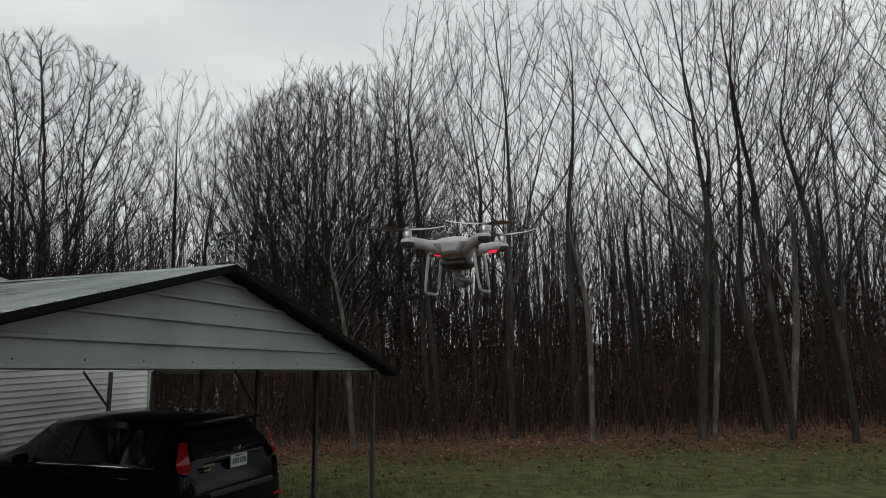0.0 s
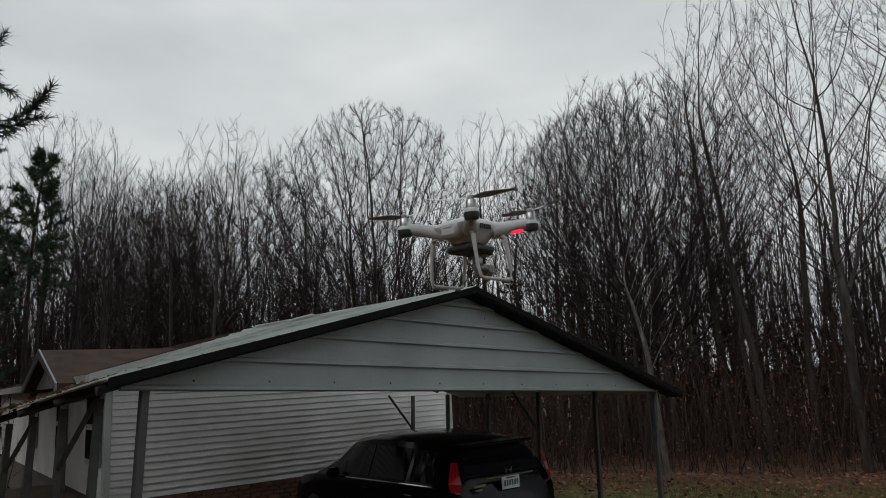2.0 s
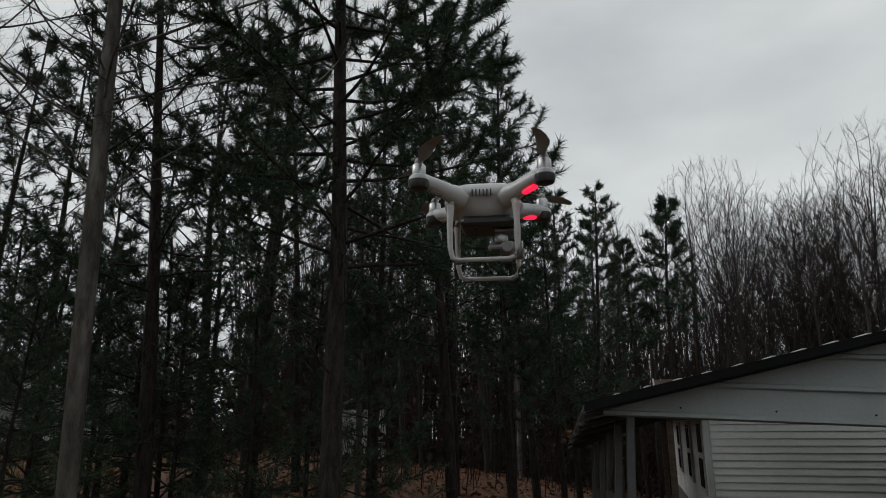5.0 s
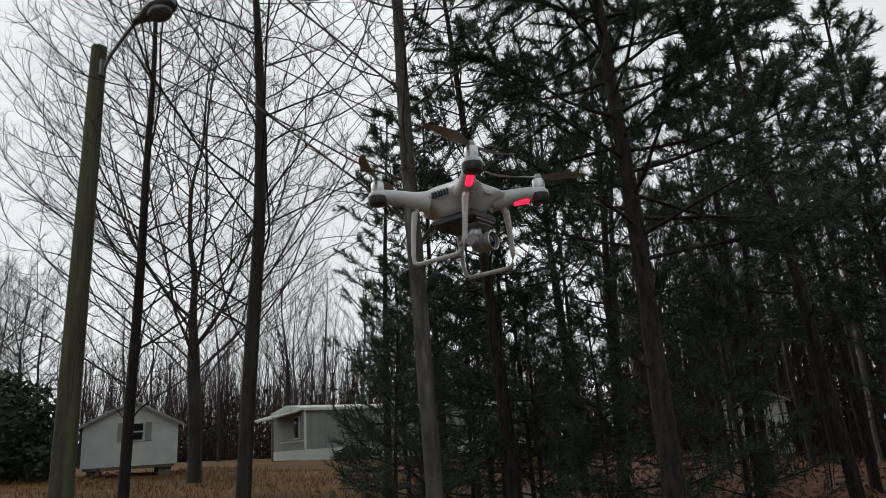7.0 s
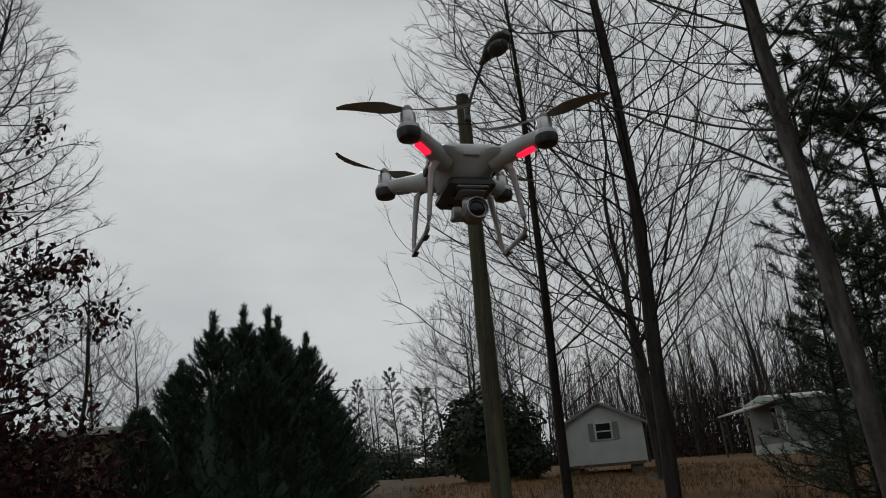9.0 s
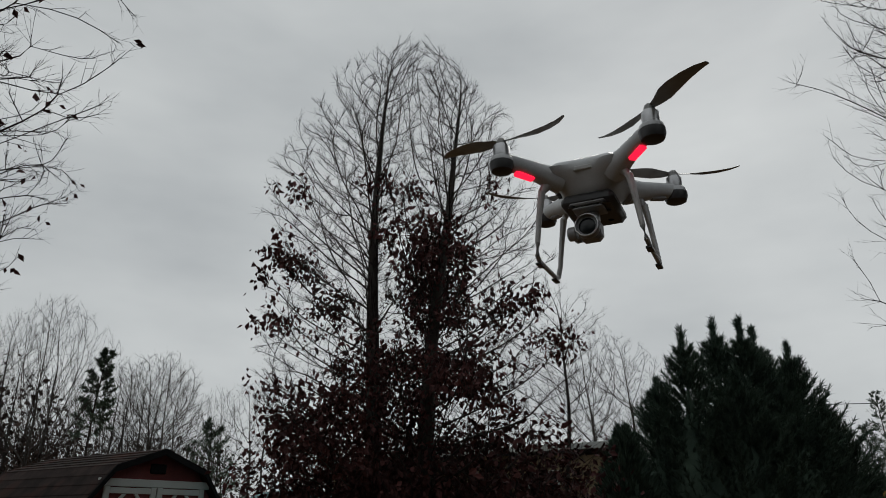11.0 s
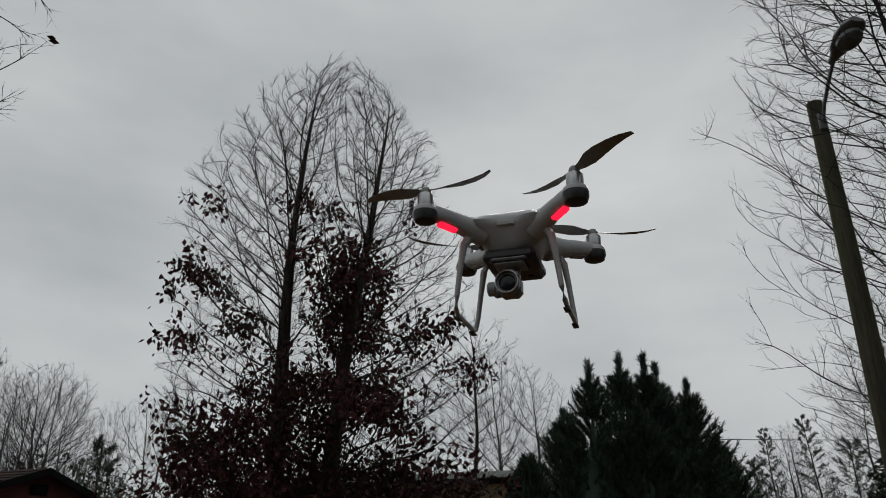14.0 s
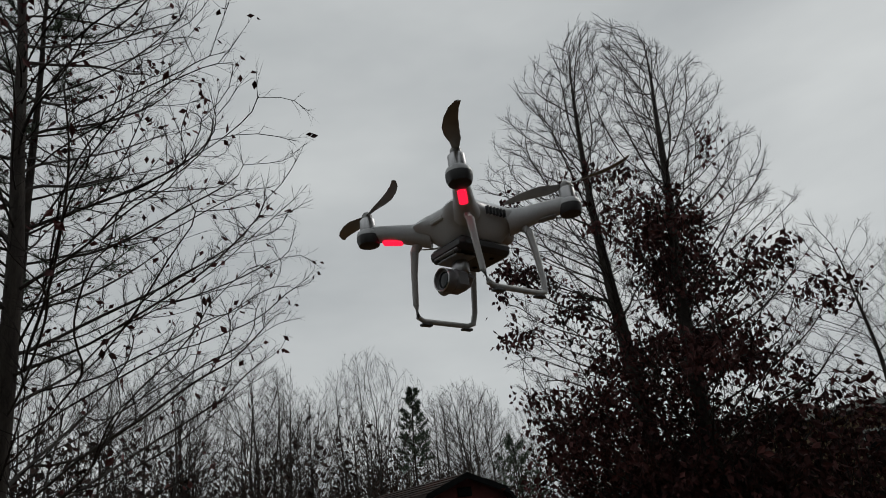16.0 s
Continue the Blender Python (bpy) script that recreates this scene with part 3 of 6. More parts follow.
def make_pine(seed, height, low, label, reach=0.22, branches=60, tufts=4, length=0.12, needle=14, width=0.0065, dead=8, name="pine_tree", thick=0.0105, shoots=9):
    """A pine: straight trunk, whorls of rising boughs, brushes of needles at the shoots."""
    rng = np.random.default_rng(seed)
    stem = bough(rng, (0, 0, -0.3), (0, 0, 1), height, height * thick, 0.02, 14, 0.014, 0.05)
    wood, fine, places, ways = [stem], [], [], []
    for i in range(branches + dead):
        bare = i >= branches
        u = rng.uniform(low * 0.35, low) if bare else low + (0.99 - low) * (i + rng.uniform(0, 0.8)) / branches
        p, d = along(stem[0], u)
        a = i * 2.4 + rng.uniform(-0.4, 0.4)
        far = height * reach * ((1 - u) / (1 - low)) ** 0.7 * rng.uniform(0.72, 1.02) + 0.25
        if bare:
            far = height * reach * rng.uniform(0.25, 0.55)
        lift = rng.uniform(-0.1, 0.45) + 0.8 * max(0, u - 0.6)
        bg = bough(rng, p, (math.cos(a), math.sin(a), lift), far, 0.008 + far * (0.004 if bare else 0.007), 0.005, 6, 0.08, 0.05)
        wood.append(bg)
        k = 4 if bare else shoots
        for j in range(k):
            w = 0.22 + 0.77 * (j + rng.uniform(0, 0.8)) / k
            q, e = along(bg[0], w)
            sh = bough(rng, q, fork_way(rng, e, rng.uniform(0.5, 1.0)), far * rng.uniform(0.10, 0.24) * (1.25 - 0.6 * w) + 0.10, 0.006, 0.004, 3, 0.1, 0.10)
            fine.append(sh)
            if not bare:
                for t in range(tufts):
                    g, h = along(sh[0], 0.30 + 0.70 * t / max(1, tufts - 1))
                    places.append(g)
                    ways.append(h)
        if not bare:
            for w in (0.55, 0.65, 0.75, 0.83, 0.9, 0.96, 1.0):
                g, h = along(bg[0], w)
                places.append(g)
                ways.append(h)
    ob = thing(name, Matrix(), label, "tree")
    np_part("trunk", *skin(wood[:1], 10), M_BARK_PINE, ob, smooth=True)
    np_part("branching", *skin(wood[1:], 5), M_BARK_PINE, ob, smooth=True, kind="stuff")
    np_part("twig_growth", *skin(fine, 3), M_TWIG, ob, kind="stuff")
    v, f = needle_tufts(places, ways, rng, needle, length, width, 0.85)
    np_part("needle_foliage", v, f, M_NEEDLE, ob, "dark green needles", kind="stuff")
    return ob


def place(ob, x, y, turn=0.0, size=1.0, lean=0.0, sink=0.0):
    """Stands a thing on the ground."""
    m = Matrix.Translation((x, y, ground_z(x, y) - sink)) @ Matrix.Rotation(turn, 4, "Z") @ Matrix.Rotation(lean, 4, "X")
    ob.matrix_world = m @ Matrix.Diagonal((size, size, size, 1))
    return ob


# ---- the woods ----
# plan of the single trees: x, y, height
TALL_NORTH = [(-11.1, 33.5, 17.7), (-10.6, 36.8, 18.0), (-8.1, 33.4, 16.8), (-5.1, 31.0, 16.9), (-1.7, 33.4, 16.5), (0.7, 26.2, 17.2), (-0.5, 29.2, 17.7), (-3.8, 28.9, 14.8), (-5.0, 30.8, 16.7), (-7.0, 33.5, 16.4), (2.2, 28.1, 17.6), (5.8, 26.5, 18.2), (10.8, 20.4, 15.9), (11.6, 18.8, 15.3), (16.1, 19.2, 14.3)]
TALL_NORTH_WEST = [(-27.9, 22.5, 16.8), (-25.0, 21.4, 14.0), (-28.1, 25.5, 15.2), (-26.9, 29.5, 16.0), (-21.9, 31.9, 14.6), (-26.7, 20.7, 15.8), (-29.2, 23.9, 15.8), (-27.2, 26.4, 15.7), (-22.7, 23.9, 14.0)]
TALL_WEST = [(-26.2, 17.7, 12.3), (-25.1, 15.7, 12.6), (-24.0, 10.9, 11.8), (-23.8, 8.3, 12.0), (-14.6, 3.8, 10.9), (-17.5, 4.6, 10.9), (-22.3, 6.8, 13.7), (-19.2, 7.1, 10.8), (-21.5, 10.0, 11.5), (-18.6, 1.2, 14.2)]
TALL_SOUTH = [(-31.6, -37.4, 14.0), (-39.1, -26.6, 14.5), (-44.4, -21.8, 15.2), (-40.2, -16.9, 14.3), (-32.6, -28.1, 12.3), (-36.6, -29.6, 11.6), (-41.9, -26.1, 12.9), (-27.9, -49.3, 9.0), (-8.3, -40.6, 7.6), (-8.4, -43.7, 8.0)]
TALL_SOUTH_EAST = [(13.4, -34.2, 8.5), (18.3, -20.1, 8.4), (17.6, -15.5, 7.7), (17.6, -24.3, 7.0), (16.0, -28.6, 7.8), (19.9, -31.1, 8.5), (15.7, -33.2, 7.5), (19.0, -29.3, 8.2), (20.0, -26.2, 7.3), (26.1, -29.1, 7.7), (24.6, -25.1, 8.1), (20.5, -18.1, 8.8), (20.9, -14.8, 8.5), (21.3, -12.6, 9.3), (24.6, -13.2, 9.9), (26.0, -10.8, 10.3), (25.0, -8.3, 10.2)]
FORK_NORTH = [(-3.5, 28.2, 14.8), (3.1, 24.0, 17.0), (8.4, 21.2, 16.5), (11.1, 22.5, 16.5), (14.0, 18.4, 14.1), (19.5, 24.0, 15.5), (17.0, 28.0, 16.0)]
FORK_NORTH_WEST = [(-22.9, 22.3, 13.1), (-19.5, 24.1, 15.3), (-26.9, 23.7, 14.6)]
FORK_WEST = [(-22.3, 6.2, 11.8), (-23.7, 9.5, 13.3), (-15.5, 0.4, 14.3)]
FORK_SOUTH = [(-39.8, -22.0, 16.6), (-37.3, -20.2, 12.4), (-27.9, -29.9, 11.9), (-3.4, -27.3, 8.8)]
FORK_SOUTH_EAST = [(14.1, -15.8, 7.5), (15.5, -18.4, 8.2), (23.6, -16.2, 9.5), (24.6, -6.6, 10.3)]
ROUND_NORTH = [(-2.5, 29.3, 15.5), (-4.6, 30.2, 15.0)]
ROUND_NORTH_WEST = [(-15.2, 28.2, 16.7), (-24.3, 25.1, 13.6), (-20.6, 25.9, 14.0)]
ROUND_SOUTH = [(-28.7, -32.0, 12.9), (-27.6, -49.5, 8.6), (-23.7, -33.2, 9.0), (-24.2, -30.4, 11.5), (-21.9, -27.6, 11.0), (-5.1, -30.0, 8.3), (-16.5, -46.0, 8.6)]
ROUND_SOUTH_EAST = [(13.1, -21.1, 6.9), (16.85, -10.2, 7.7), (16.6, -13.4, 7.6), (16.25, -7.6, 7.0), (14.5, -12.9, 5.5), (13.6, -32.1, 7.5), (18.2, -17.6, 7.2), (14.2, -22.8, 7.2), (15.2, -25.6, 7.5), (23.3, -19.5, 9.9), (22.0, -9.8, 9.4)]


STOOD = set()


def stand(variants, rows, nominal, seed, pick=None):
    """Sets copies of the variants at the rows of x, y and height; the first of each variant is the original."""
    rng = random.Random(seed)
    for i, (x, y, h) in enumerate(rows):
        k = (i + rng.randrange(2)) % len(variants)
        k = next((j for j, v in enumerate(variants) if v.name not in STOOD), k)
        ob, turn, size, lean = variants[k], rng.uniform(0, 6.28), h / nominal, rng.gauss(0, 0.02)
        if ob.name in STOOD:
            m = Matrix.Translation((x, y, ground_z(x, y))) @ Matrix.Rotation(turn, 4, "Z") @ Matrix.Rotation(lean, 4, "X")
            s = size / ob.scale.x
            copy_thing(ob, m @ Matrix.Diagonal((s, s, s, 1)))
        else:
            STOOD.add(ob.name)
            place(ob, x, y, turn, size, lean)


tall = [make_tree(10 + i, 15.0, M_BARK_PALE if i == 4 else M_BARK, M_TWIG, "tall slender leafless forest tree in the woods", group="forest trees",
                  fill=1050, start=(0.28, 0.36, 0.32, 0.24, 0.34)[i], wide=(0.16, 0.18, 0.14, 0.19, 0.15)[i], power=(1.2, 1.5, 1.0, 1.3, 1.1)[i], stem_to=(0.7, 0.5, 0.82, 0.6, 0.75)[i], rise=1.0, twig=0.45, twigs=5, mid=0.45, thick=0.0062, tip=0.0055)[0] for i in range(5)]
fork = [make_tree(30 + i, 15.0, M_BARK, M_TWIG, "leafless forest tree with a forked dark trunk", group="forest trees", fill=1500, start=0.30, wide=0.25, power=1.15, stem_to=(0.34, 0.28, 0.38)[i], rise=0.55, crook=1.1, thick=0.0080, tip=0.0055, twigs=5, twig=0.5)[0] for i in range(3)]
rounds = [make_tree(50 + i, 15.0, M_BARK, M_TWIG_RED, "broad leafless tree with a rounded twiggy crown", group="forest trees", fill=4600, start=0.22, wide=0.36, power=1.05, shell=0.34, ragged=0.25, stem_to=0.28, rise=0.6,
                    thick=0.0105, step=0.022, tip=0.0085, twigs=7, twig=0.42, mid=0.45)[0] for i in range(3)]
for plan in (TALL_NORTH, TALL_NORTH_WEST, TALL_WEST, TALL_SOUTH, TALL_SOUTH_EAST):
    stand(tall, plan, 15.0, len(plan))
for plan in (FORK_NORTH, FORK_NORTH_WEST, FORK_WEST, FORK_SOUTH, FORK_SOUTH_EAST):
    stand(fork, plan, 15.0, len(plan))
for plan in (ROUND_NORTH, ROUND_NORTH_WEST):
    stand(rounds, plan, 15.0, len(plan))
light_rounds = [make_tree(60 + i, 15.0, M_BARK, M_TWIG, "leafless tree with a rounded airy crown beyond the field", group="forest trees", fill=950, start=0.2, wide=0.33, power=0.95, stem_to=0.5, rise=0.35, crook=1.2, thick=0.0095, tip=0.0085, twigs=4, twig=0.55)[0]
                for i in range(2)]
for plan in (ROUND_SOUTH, ROUND_SOUTH_EAST):
    stand(light_rounds, plan, 15.0, len(plan))

# deeper rows of slighter trees
rng = random.Random(9)
deep = [make_tree(70 + i, 13.0, M_BARK, M_TWIG, "slender leafless young tree deep in the woods", group="forest trees", fill=420, start=0.22, wide=0.15, power=1.1, stem_to=0.8, rise=0.9, step=0.036, tip=0.0085, twigs=4, twig=0.6)[0] for i in range(3)]
rows = []
for i in range(70):
    rows.append((rng.uniform(-34, 36), rng.uniform(27, 46), rng.uniform(10, 15)))
for i in range(18):
    rows.append((rng.uniform(-36, -17), rng.uniform(21, 36), rng.uniform(12, 15.5)))
for i in range(24):
    a = rng.uniform(-40, -17)
    rows.append((a, rng.uniform(3, 22), rng.uniform(9, 13)))
for i in range(18):
    rows.append((rng.uniform(16, 36), rng.uniform(-34, -4), rng.uniform(6.5, 9)))
for i in range(8):
    rows.append((rng.uniform(-60, -34), rng.uniform(-40, -8), rng.uniform(8, 12)))
for i in range(10):
    rows.append((rng.uniform(-14, 12), rng.uniform(-48, -34), rng.uniform(5, 7.5)))
stand(deep, rows, 13.0, 4)

# pale trunks at the wood's edge
pale = make_tree(90, 9.0, M_BARK_PALE, M_TWIG, "thin pale-barked leafless tree at the edge of the lawn", group="forest trees", fill=260, start=0.4, wide=0.15, stem_to=0.7, rise=1.3, step=0.036, thick=0.0105, twig=0.4)[0]
stand([pale], [(5.2, 21.6, 9), (10.8, 20.6, 10), (-2.0, 21.5, 8), (9.2, 22.2, 9)], 9.0, 5)

# pines to the west of the yard
pine_big = make_pine(5, 12.5, 0.30, "tall dark pine with drooping needle brushes beside the yard", branches=86, reach=0.225, tufts=5, needle=34, length=0.135, width=0.0125, shoots=12)
place(pine_big, -6.5, 2.6, 2.3)
pine_mid = make_pine(6, 13.0, 0.30, "tall pine with thin crown among bare trees", branches=48, reach=0.18, tufts=3, needle=14, width=0.022, length=0.18, shoots=8)
stand([pine_mid], [(-9.0, 0.35, 11.5), (-11.0, -0.3, 7.0), (-14.5, 0.6, 8.0), (-13.5, -1.2, 7.0), (-13.6, -3.6, 9.5), (-19.4, -31.2, 6.4), (-17.7, -32.3, 5.8), (-16.5, -3.2, 11.0), (-12.9, 6.8, 10.5), (-13.9, 9.1, 8.3), (-12.3, 7.7, 6.8), (-11.6, 6.4, 6.5), (-16.3, 8.6, 11.0), (-11.5, 5.2, 11.5), (-13.6, 8.6, 7.7), (-16.5, 6.5, 11.5), (-17.5, 10.8, 8.6), (-15.0, 2.5, 11), (-12.2, 1.6, 11), (-12.9, 3.9, 10.5), (-17.0, 4.4, 11.0)], 13.0, 6)
pine_low = make_pine(7, 5.0, 0.06, "low dark evergreen with boughs down to the ground", branches=42, reach=0.36, tufts=3, needle=10, width=0.014, length=0.15, dead=0, name="evergreen_sapling")
stand([pine_low], [(-9.6, 0.6, 4.0), (-8.9, 1.7, 3.4), (-11.2, 3.6, 4.4), (-11.4, -0.9, 4.6), (-13.4, -1.6, 5.4), (-7.4, -0.85, 3.1), (-12.6, -2.7, 5.0), (-9.0, -1.1, 4.1), (-10.5, 0.3, 4.8), (-9.9, 2.5, 4.2), (-26.5, -40.0, 6.5), (-22.5, -44.5, 5.5), (8.0, -14.7, 3.4)], 5.0, 7)
pine_top = make_pine(8, 12.0, 0.55, "slender pine with a dense dark top", branches=40, reach=0.11, tufts=3, needle=12, width=0.03, length=0.2, dead=14)
stand([pine_top], [(-18.9, 14.3, 10.2), (-20.4, 14.0, 9.0), (14.3, -19.2, 6.6)], 12.0, 8)

# undergrowth of the woods: stems, saplings and dry leaves
rng = np.random.default_rng(3)


def brush(name, label, spots, tall_to, leaves, least=0.3, side=4, thin=1.0):
    """A tangle of stems with side shoots and some dry leaves, standing at the spots."""
    stems, shoots, where = [], [], []
    for x, y in spots:
        h = rng.uniform(0.4, 1.0) ** 1.7 * tall_to + least
        b = bough(rng, (x, y, ground_z(x, y) - 0.05), (rng.normal(0, 0.16), rng.normal(0, 0.16), 1), h, (0.006 + 0.0042 * h) * thin, 0.004, 4, 0.07, 0.03)
        stems.append(b)
        for j in range(side):
            p, d = along(b[0], rng.uniform(0.25, 1.0))
            t = bough(rng, p, fork_way(rng, d, rng.uniform(0.5, 0.9)), h * rng.uniform(0.12, 0.3) + 0.15, 0.0055, 0.003, 1, 0.1, 0.1)
            shoots.append(t)
            where.append(t[0][-1])
    ob = new(name, np_mesh(name, *join(skin(stems, 3), skin(shoots, 3)), M_BRUSH))
    tagged(ob, label, "undergrowth", kind="stuff")
    where = np.array(where)
    pick = where[(rng.random(len(where)) < leaves) & (where[:, 2] < 3.0)]
    if len(pick):
        near = np.repeat(pick, 3, 0) + rng.normal(0, 0.12, (len(pick) * 3, 3))
        np_part("leaf_foliage", *leaf_mesh(near, 0.10, rng), M_BEECHLEAF, ob, "dry orange-brown leaves", kind="stuff")
    return ob


n = 4000
brush("woodland_undergrowth", "tangle of thin brown stems and saplings on the woodland floor", np.stack([rng.uniform(-30, 34, n), 21.5 + np.abs(rng.normal(0, 8, n)) + rng.uniform(0, 3, n)], 1), 4.8, 0.20)
n = 650
brush("woodland_undergrowth", "thin brown stems between the pines", np.stack([rng.uniform(-38, -17, n), rng.uniform(2, 21, n)], 1), 3.4, 0.06)
n = 1600
brush("woodland_undergrowth", "dark thicket of stems at the far edge of the yard", np.stack([rng.uniform(15, 38, n), rng.uniform(-36, -4, n)], 1), 3.4, 0.03)
n = 900
brush("woodland_undergrowth", "dark brush behind the mobile home", np.stack([rng.uniform(-60, -42, n), rng.uniform(-44, -4, n)], 1), 3.2, 0.03)
n = 1500
brush("woodland_undergrowth", "dark hedge of stems beyond the field", np.stack([rng.uniform(-50, 14, n), rng.uniform(-57, -49, n)], 1), 4.6, 0.02)


def belt(label, n, x0, x1, y0, y1, tall_to, least, side=17):
    """A far wall of bare trees, too far to tell them apart."""
    stems, shoots = [], []
    for i in range(n):
        x, y = rng.uniform(x0, x1), rng.uniform(y0, y1)
        h = least + tall_to * rng.uniform(0, 1) ** 1.3
        b = bough(rng, (x, y, ground_z(x, y) - 0.1), (rng.normal(0, 0.06), rng.normal(0, 0.06), 1), h, 0.022 + 0.0048 * h, 0.010, 4, 0.07, 0.03)
        stems.append(b)
        for j in range(side):
            u = rng.uniform(0.18, 1.0)
            p, d = along(b[0], u)
            shoots.append(bough(rng, p, fork_way(rng, d, rng.uniform(0.4, 0.85)), h * rng.uniform(0.10, 0.26) * (1.25 - 0.6 * u), 0.016, 0.006, 1, 0.1, 0.1))
    ob = new("far_woods", np_mesh("far_woods", *join(skin(stems, 3), skin(shoots, 3)), M_BRUSH))
    return tagged(ob, label, "woods", kind="stuff")


belt("dense grey-brown wall of bare trees deep in the northern woods", 2100, -58, 50, 36, 58, 7.5, 8.5)
belt("grey-brown bare woods behind the pines", 1300, -60, -30, 0, 36, 6, 8)
belt("grey-brown bare woods behind the mobile home", 1100, -70, -44, -54, -4, 6, 6)
belt("low far woods beyond the barn", 800, 18, 44, -46, -2, 3.2, 3.2)
belt("low far woods beyond the field", 260, -44, 14, -66, -56, 3, 3, 12)



def thicket(label, n, x0, x1, y0, y1, tall_to, size, material):
    """Low tangle of dry leaves and sprigs, uneven in height, along the foot of the far woods."""
    x, y = rng.uniform(x0, x1, n), rng.uniform(y0, y1, n)
    top = np.array([0.35 + 0.9 * (noise.noise((a * 0.16, b * 0.16, 3.0)) + 0.5) for a, b in zip(x, y)])
    z = np.array([ground_z(a, b) for a, b in zip(x, y)]) + rng.uniform(0, 1, n) ** 1.4 * tall_to * np.clip(top, 0.15, 1.5)
    ob = new("far_thicket", np_mesh("far_thicket", *leaf_mesh(np.stack([x, y, z], 1), size, rng, 0.4), material))
    return tagged(ob, label, "undergrowth", kind="stuff")


thicket("dark scrub along the far end of the field", 12000, -52, 14, -55, -49, 3.6, 0.36, M_BUSH)
thicket("dark evergreen scrub beside the far end of the dirt track", 6000, -36, -14, -45, -40, 3.4, 0.30, M_BUSH)
thicket("dark brown scrub in front of the woods behind the mobile home", 14000, -58, -43, -50, 2, 4.6, 0.36, M_BRUSH)
thicket("dark brown scrub deep in the northern woods", 20000, -46, 50, 31, 38, 7.5, 0.30, M_BRUSH)
thicket("dry red-brown leaves clinging to the saplings of the wood", 7000, -30, 26, 22, 31, 6.5, 0.10, M_BEECHLEAF)
thicket("dark brown scrub behind the pines", 9000, -40, -27, -3, 30, 5.0, 0.36, M_BRUSH)
thicket("dark scrub beyond the barn", 15000, 15, 30, -40, -4, 5.2, 0.26, M_BRUSH)

# fallen leaves at the wood's edge and over the yard
n = 5200
lx, ly = rng.uniform(-12, 20, n), 20.5 + rng.normal(0, 2.6, n)
lz = np.array([ground_z(a, b) for a, b in zip(lx, ly)]) + rng.uniform(0.02, 0.09, n)
litter = new("fallen_leaves", np_mesh("fallen_leaves", *leaf_mesh(np.stack([lx, ly, lz], 1), 0.13, rng, 0.05), M_LITTER))
tagged(litter, "fallen brown leaves scattered along the wood's edge", "leaves", kind="stuff")
n = 7000
lx, ly = rng.uniform(-30, -8, n), rng.uniform(0, 18, n)
lz = np.array([ground_z(a, b) for a, b in zip(lx, ly)]) + rng.uniform(0.02, 0.09, n)
litter2 = new("fallen_leaves", np_mesh("fallen_leaves", *leaf_mesh(np.stack([lx, ly, lz], 1), 0.14, rng, 0.05), M_LITTER))
tagged(litter2, "fallen brown leaves under the pines", "leaves", kind="stuff")


def grass(name, label, n, x0, x1, y0, y1, material, tall_to):
    x, y = rng.uniform(x0, x1, n), rng.uniform(y0, y1, n)
    z = np.array([ground_z(a, b) for a, b in zip(x, y)]) - 0.01
    p = np.repeat(np.stack([x, y, z], 1), 4, 0) + rng.normal(0, 0.03, (n * 4, 3)) * (1, 1, 0)
    e = rng.normal(0, 0.35, (n * 4, 3)) + (0, 0, 1)
    ln = tall_to * rng.uniform(0.4, 1.1, (n * 4, 1))
    s = np.cross(e, rng.normal(0, 1, e.shape))
    s *= 0.006 / np.linalg.norm(s, axis=1, keepdims=True)
    ob = new(name, np_mesh(name, np.stack([p - s, p + s, p + e * ln], 1).reshape(-1, 3), np.arange(n * 12).reshape(-1, 3), material))
    return tagged(ob, label, "grass", kind="stuff")


grass("lawn_grass", "short green and straw-coloured grass of the lawn", 9000, -6, 16, 12.5, 21, M_GRASS, 0.10)
grass("field_grass", "dead straw-coloured grass of the field", 9000, -24, 2, -16, -1, M_GRASS_TAN, 0.16)

# ---- trees of the yard ----
# the four bare trees in a row to the west
yard = [(-6.16, 0.14, 14.5, 101, M_BARK_PALE, "bare tree with pale blotched grey trunk beside the pines", 0.0066, 0.23, 0.34),
        (-6.26, -2.39, 13.5, 102, M_BARK, "bare tree with upright forks and a grey-brown trunk", 0.0068, 0.23, 0.26),
        (-6.32, -4.22, 11.5, 103, M_BARK, "slender bare tree behind the wooden lamp pole", 0.0062, 0.215, 0.20)]
for x, y, h, seed, bark, label, thick, wide, start in yard:
    ob, tips = make_tree(seed, h, bark, M_TWIG, label, fill=2300, thick=thick, wide=wide, start=start * 0.8, power=0.75, shell=0.5, stem_to=0.88, rise=0.45, lift=0.08, crook=0.3, step=0.021, tip=0.0045, twigs=3, twig=0.34)
    place(ob, x, y, seed)
ob, tips = make_tree(110, 17.0, M_BARK, M_TWIG, "big dark bare tree beside the white shed", fill=2000, thick=0.012, crook=1.6, wide=0.33, start=0.2, stem_to=0.26, rise=0.6, tip=0.0075, twig=0.6)
place(ob, -16.8, -11.2, 0.6)

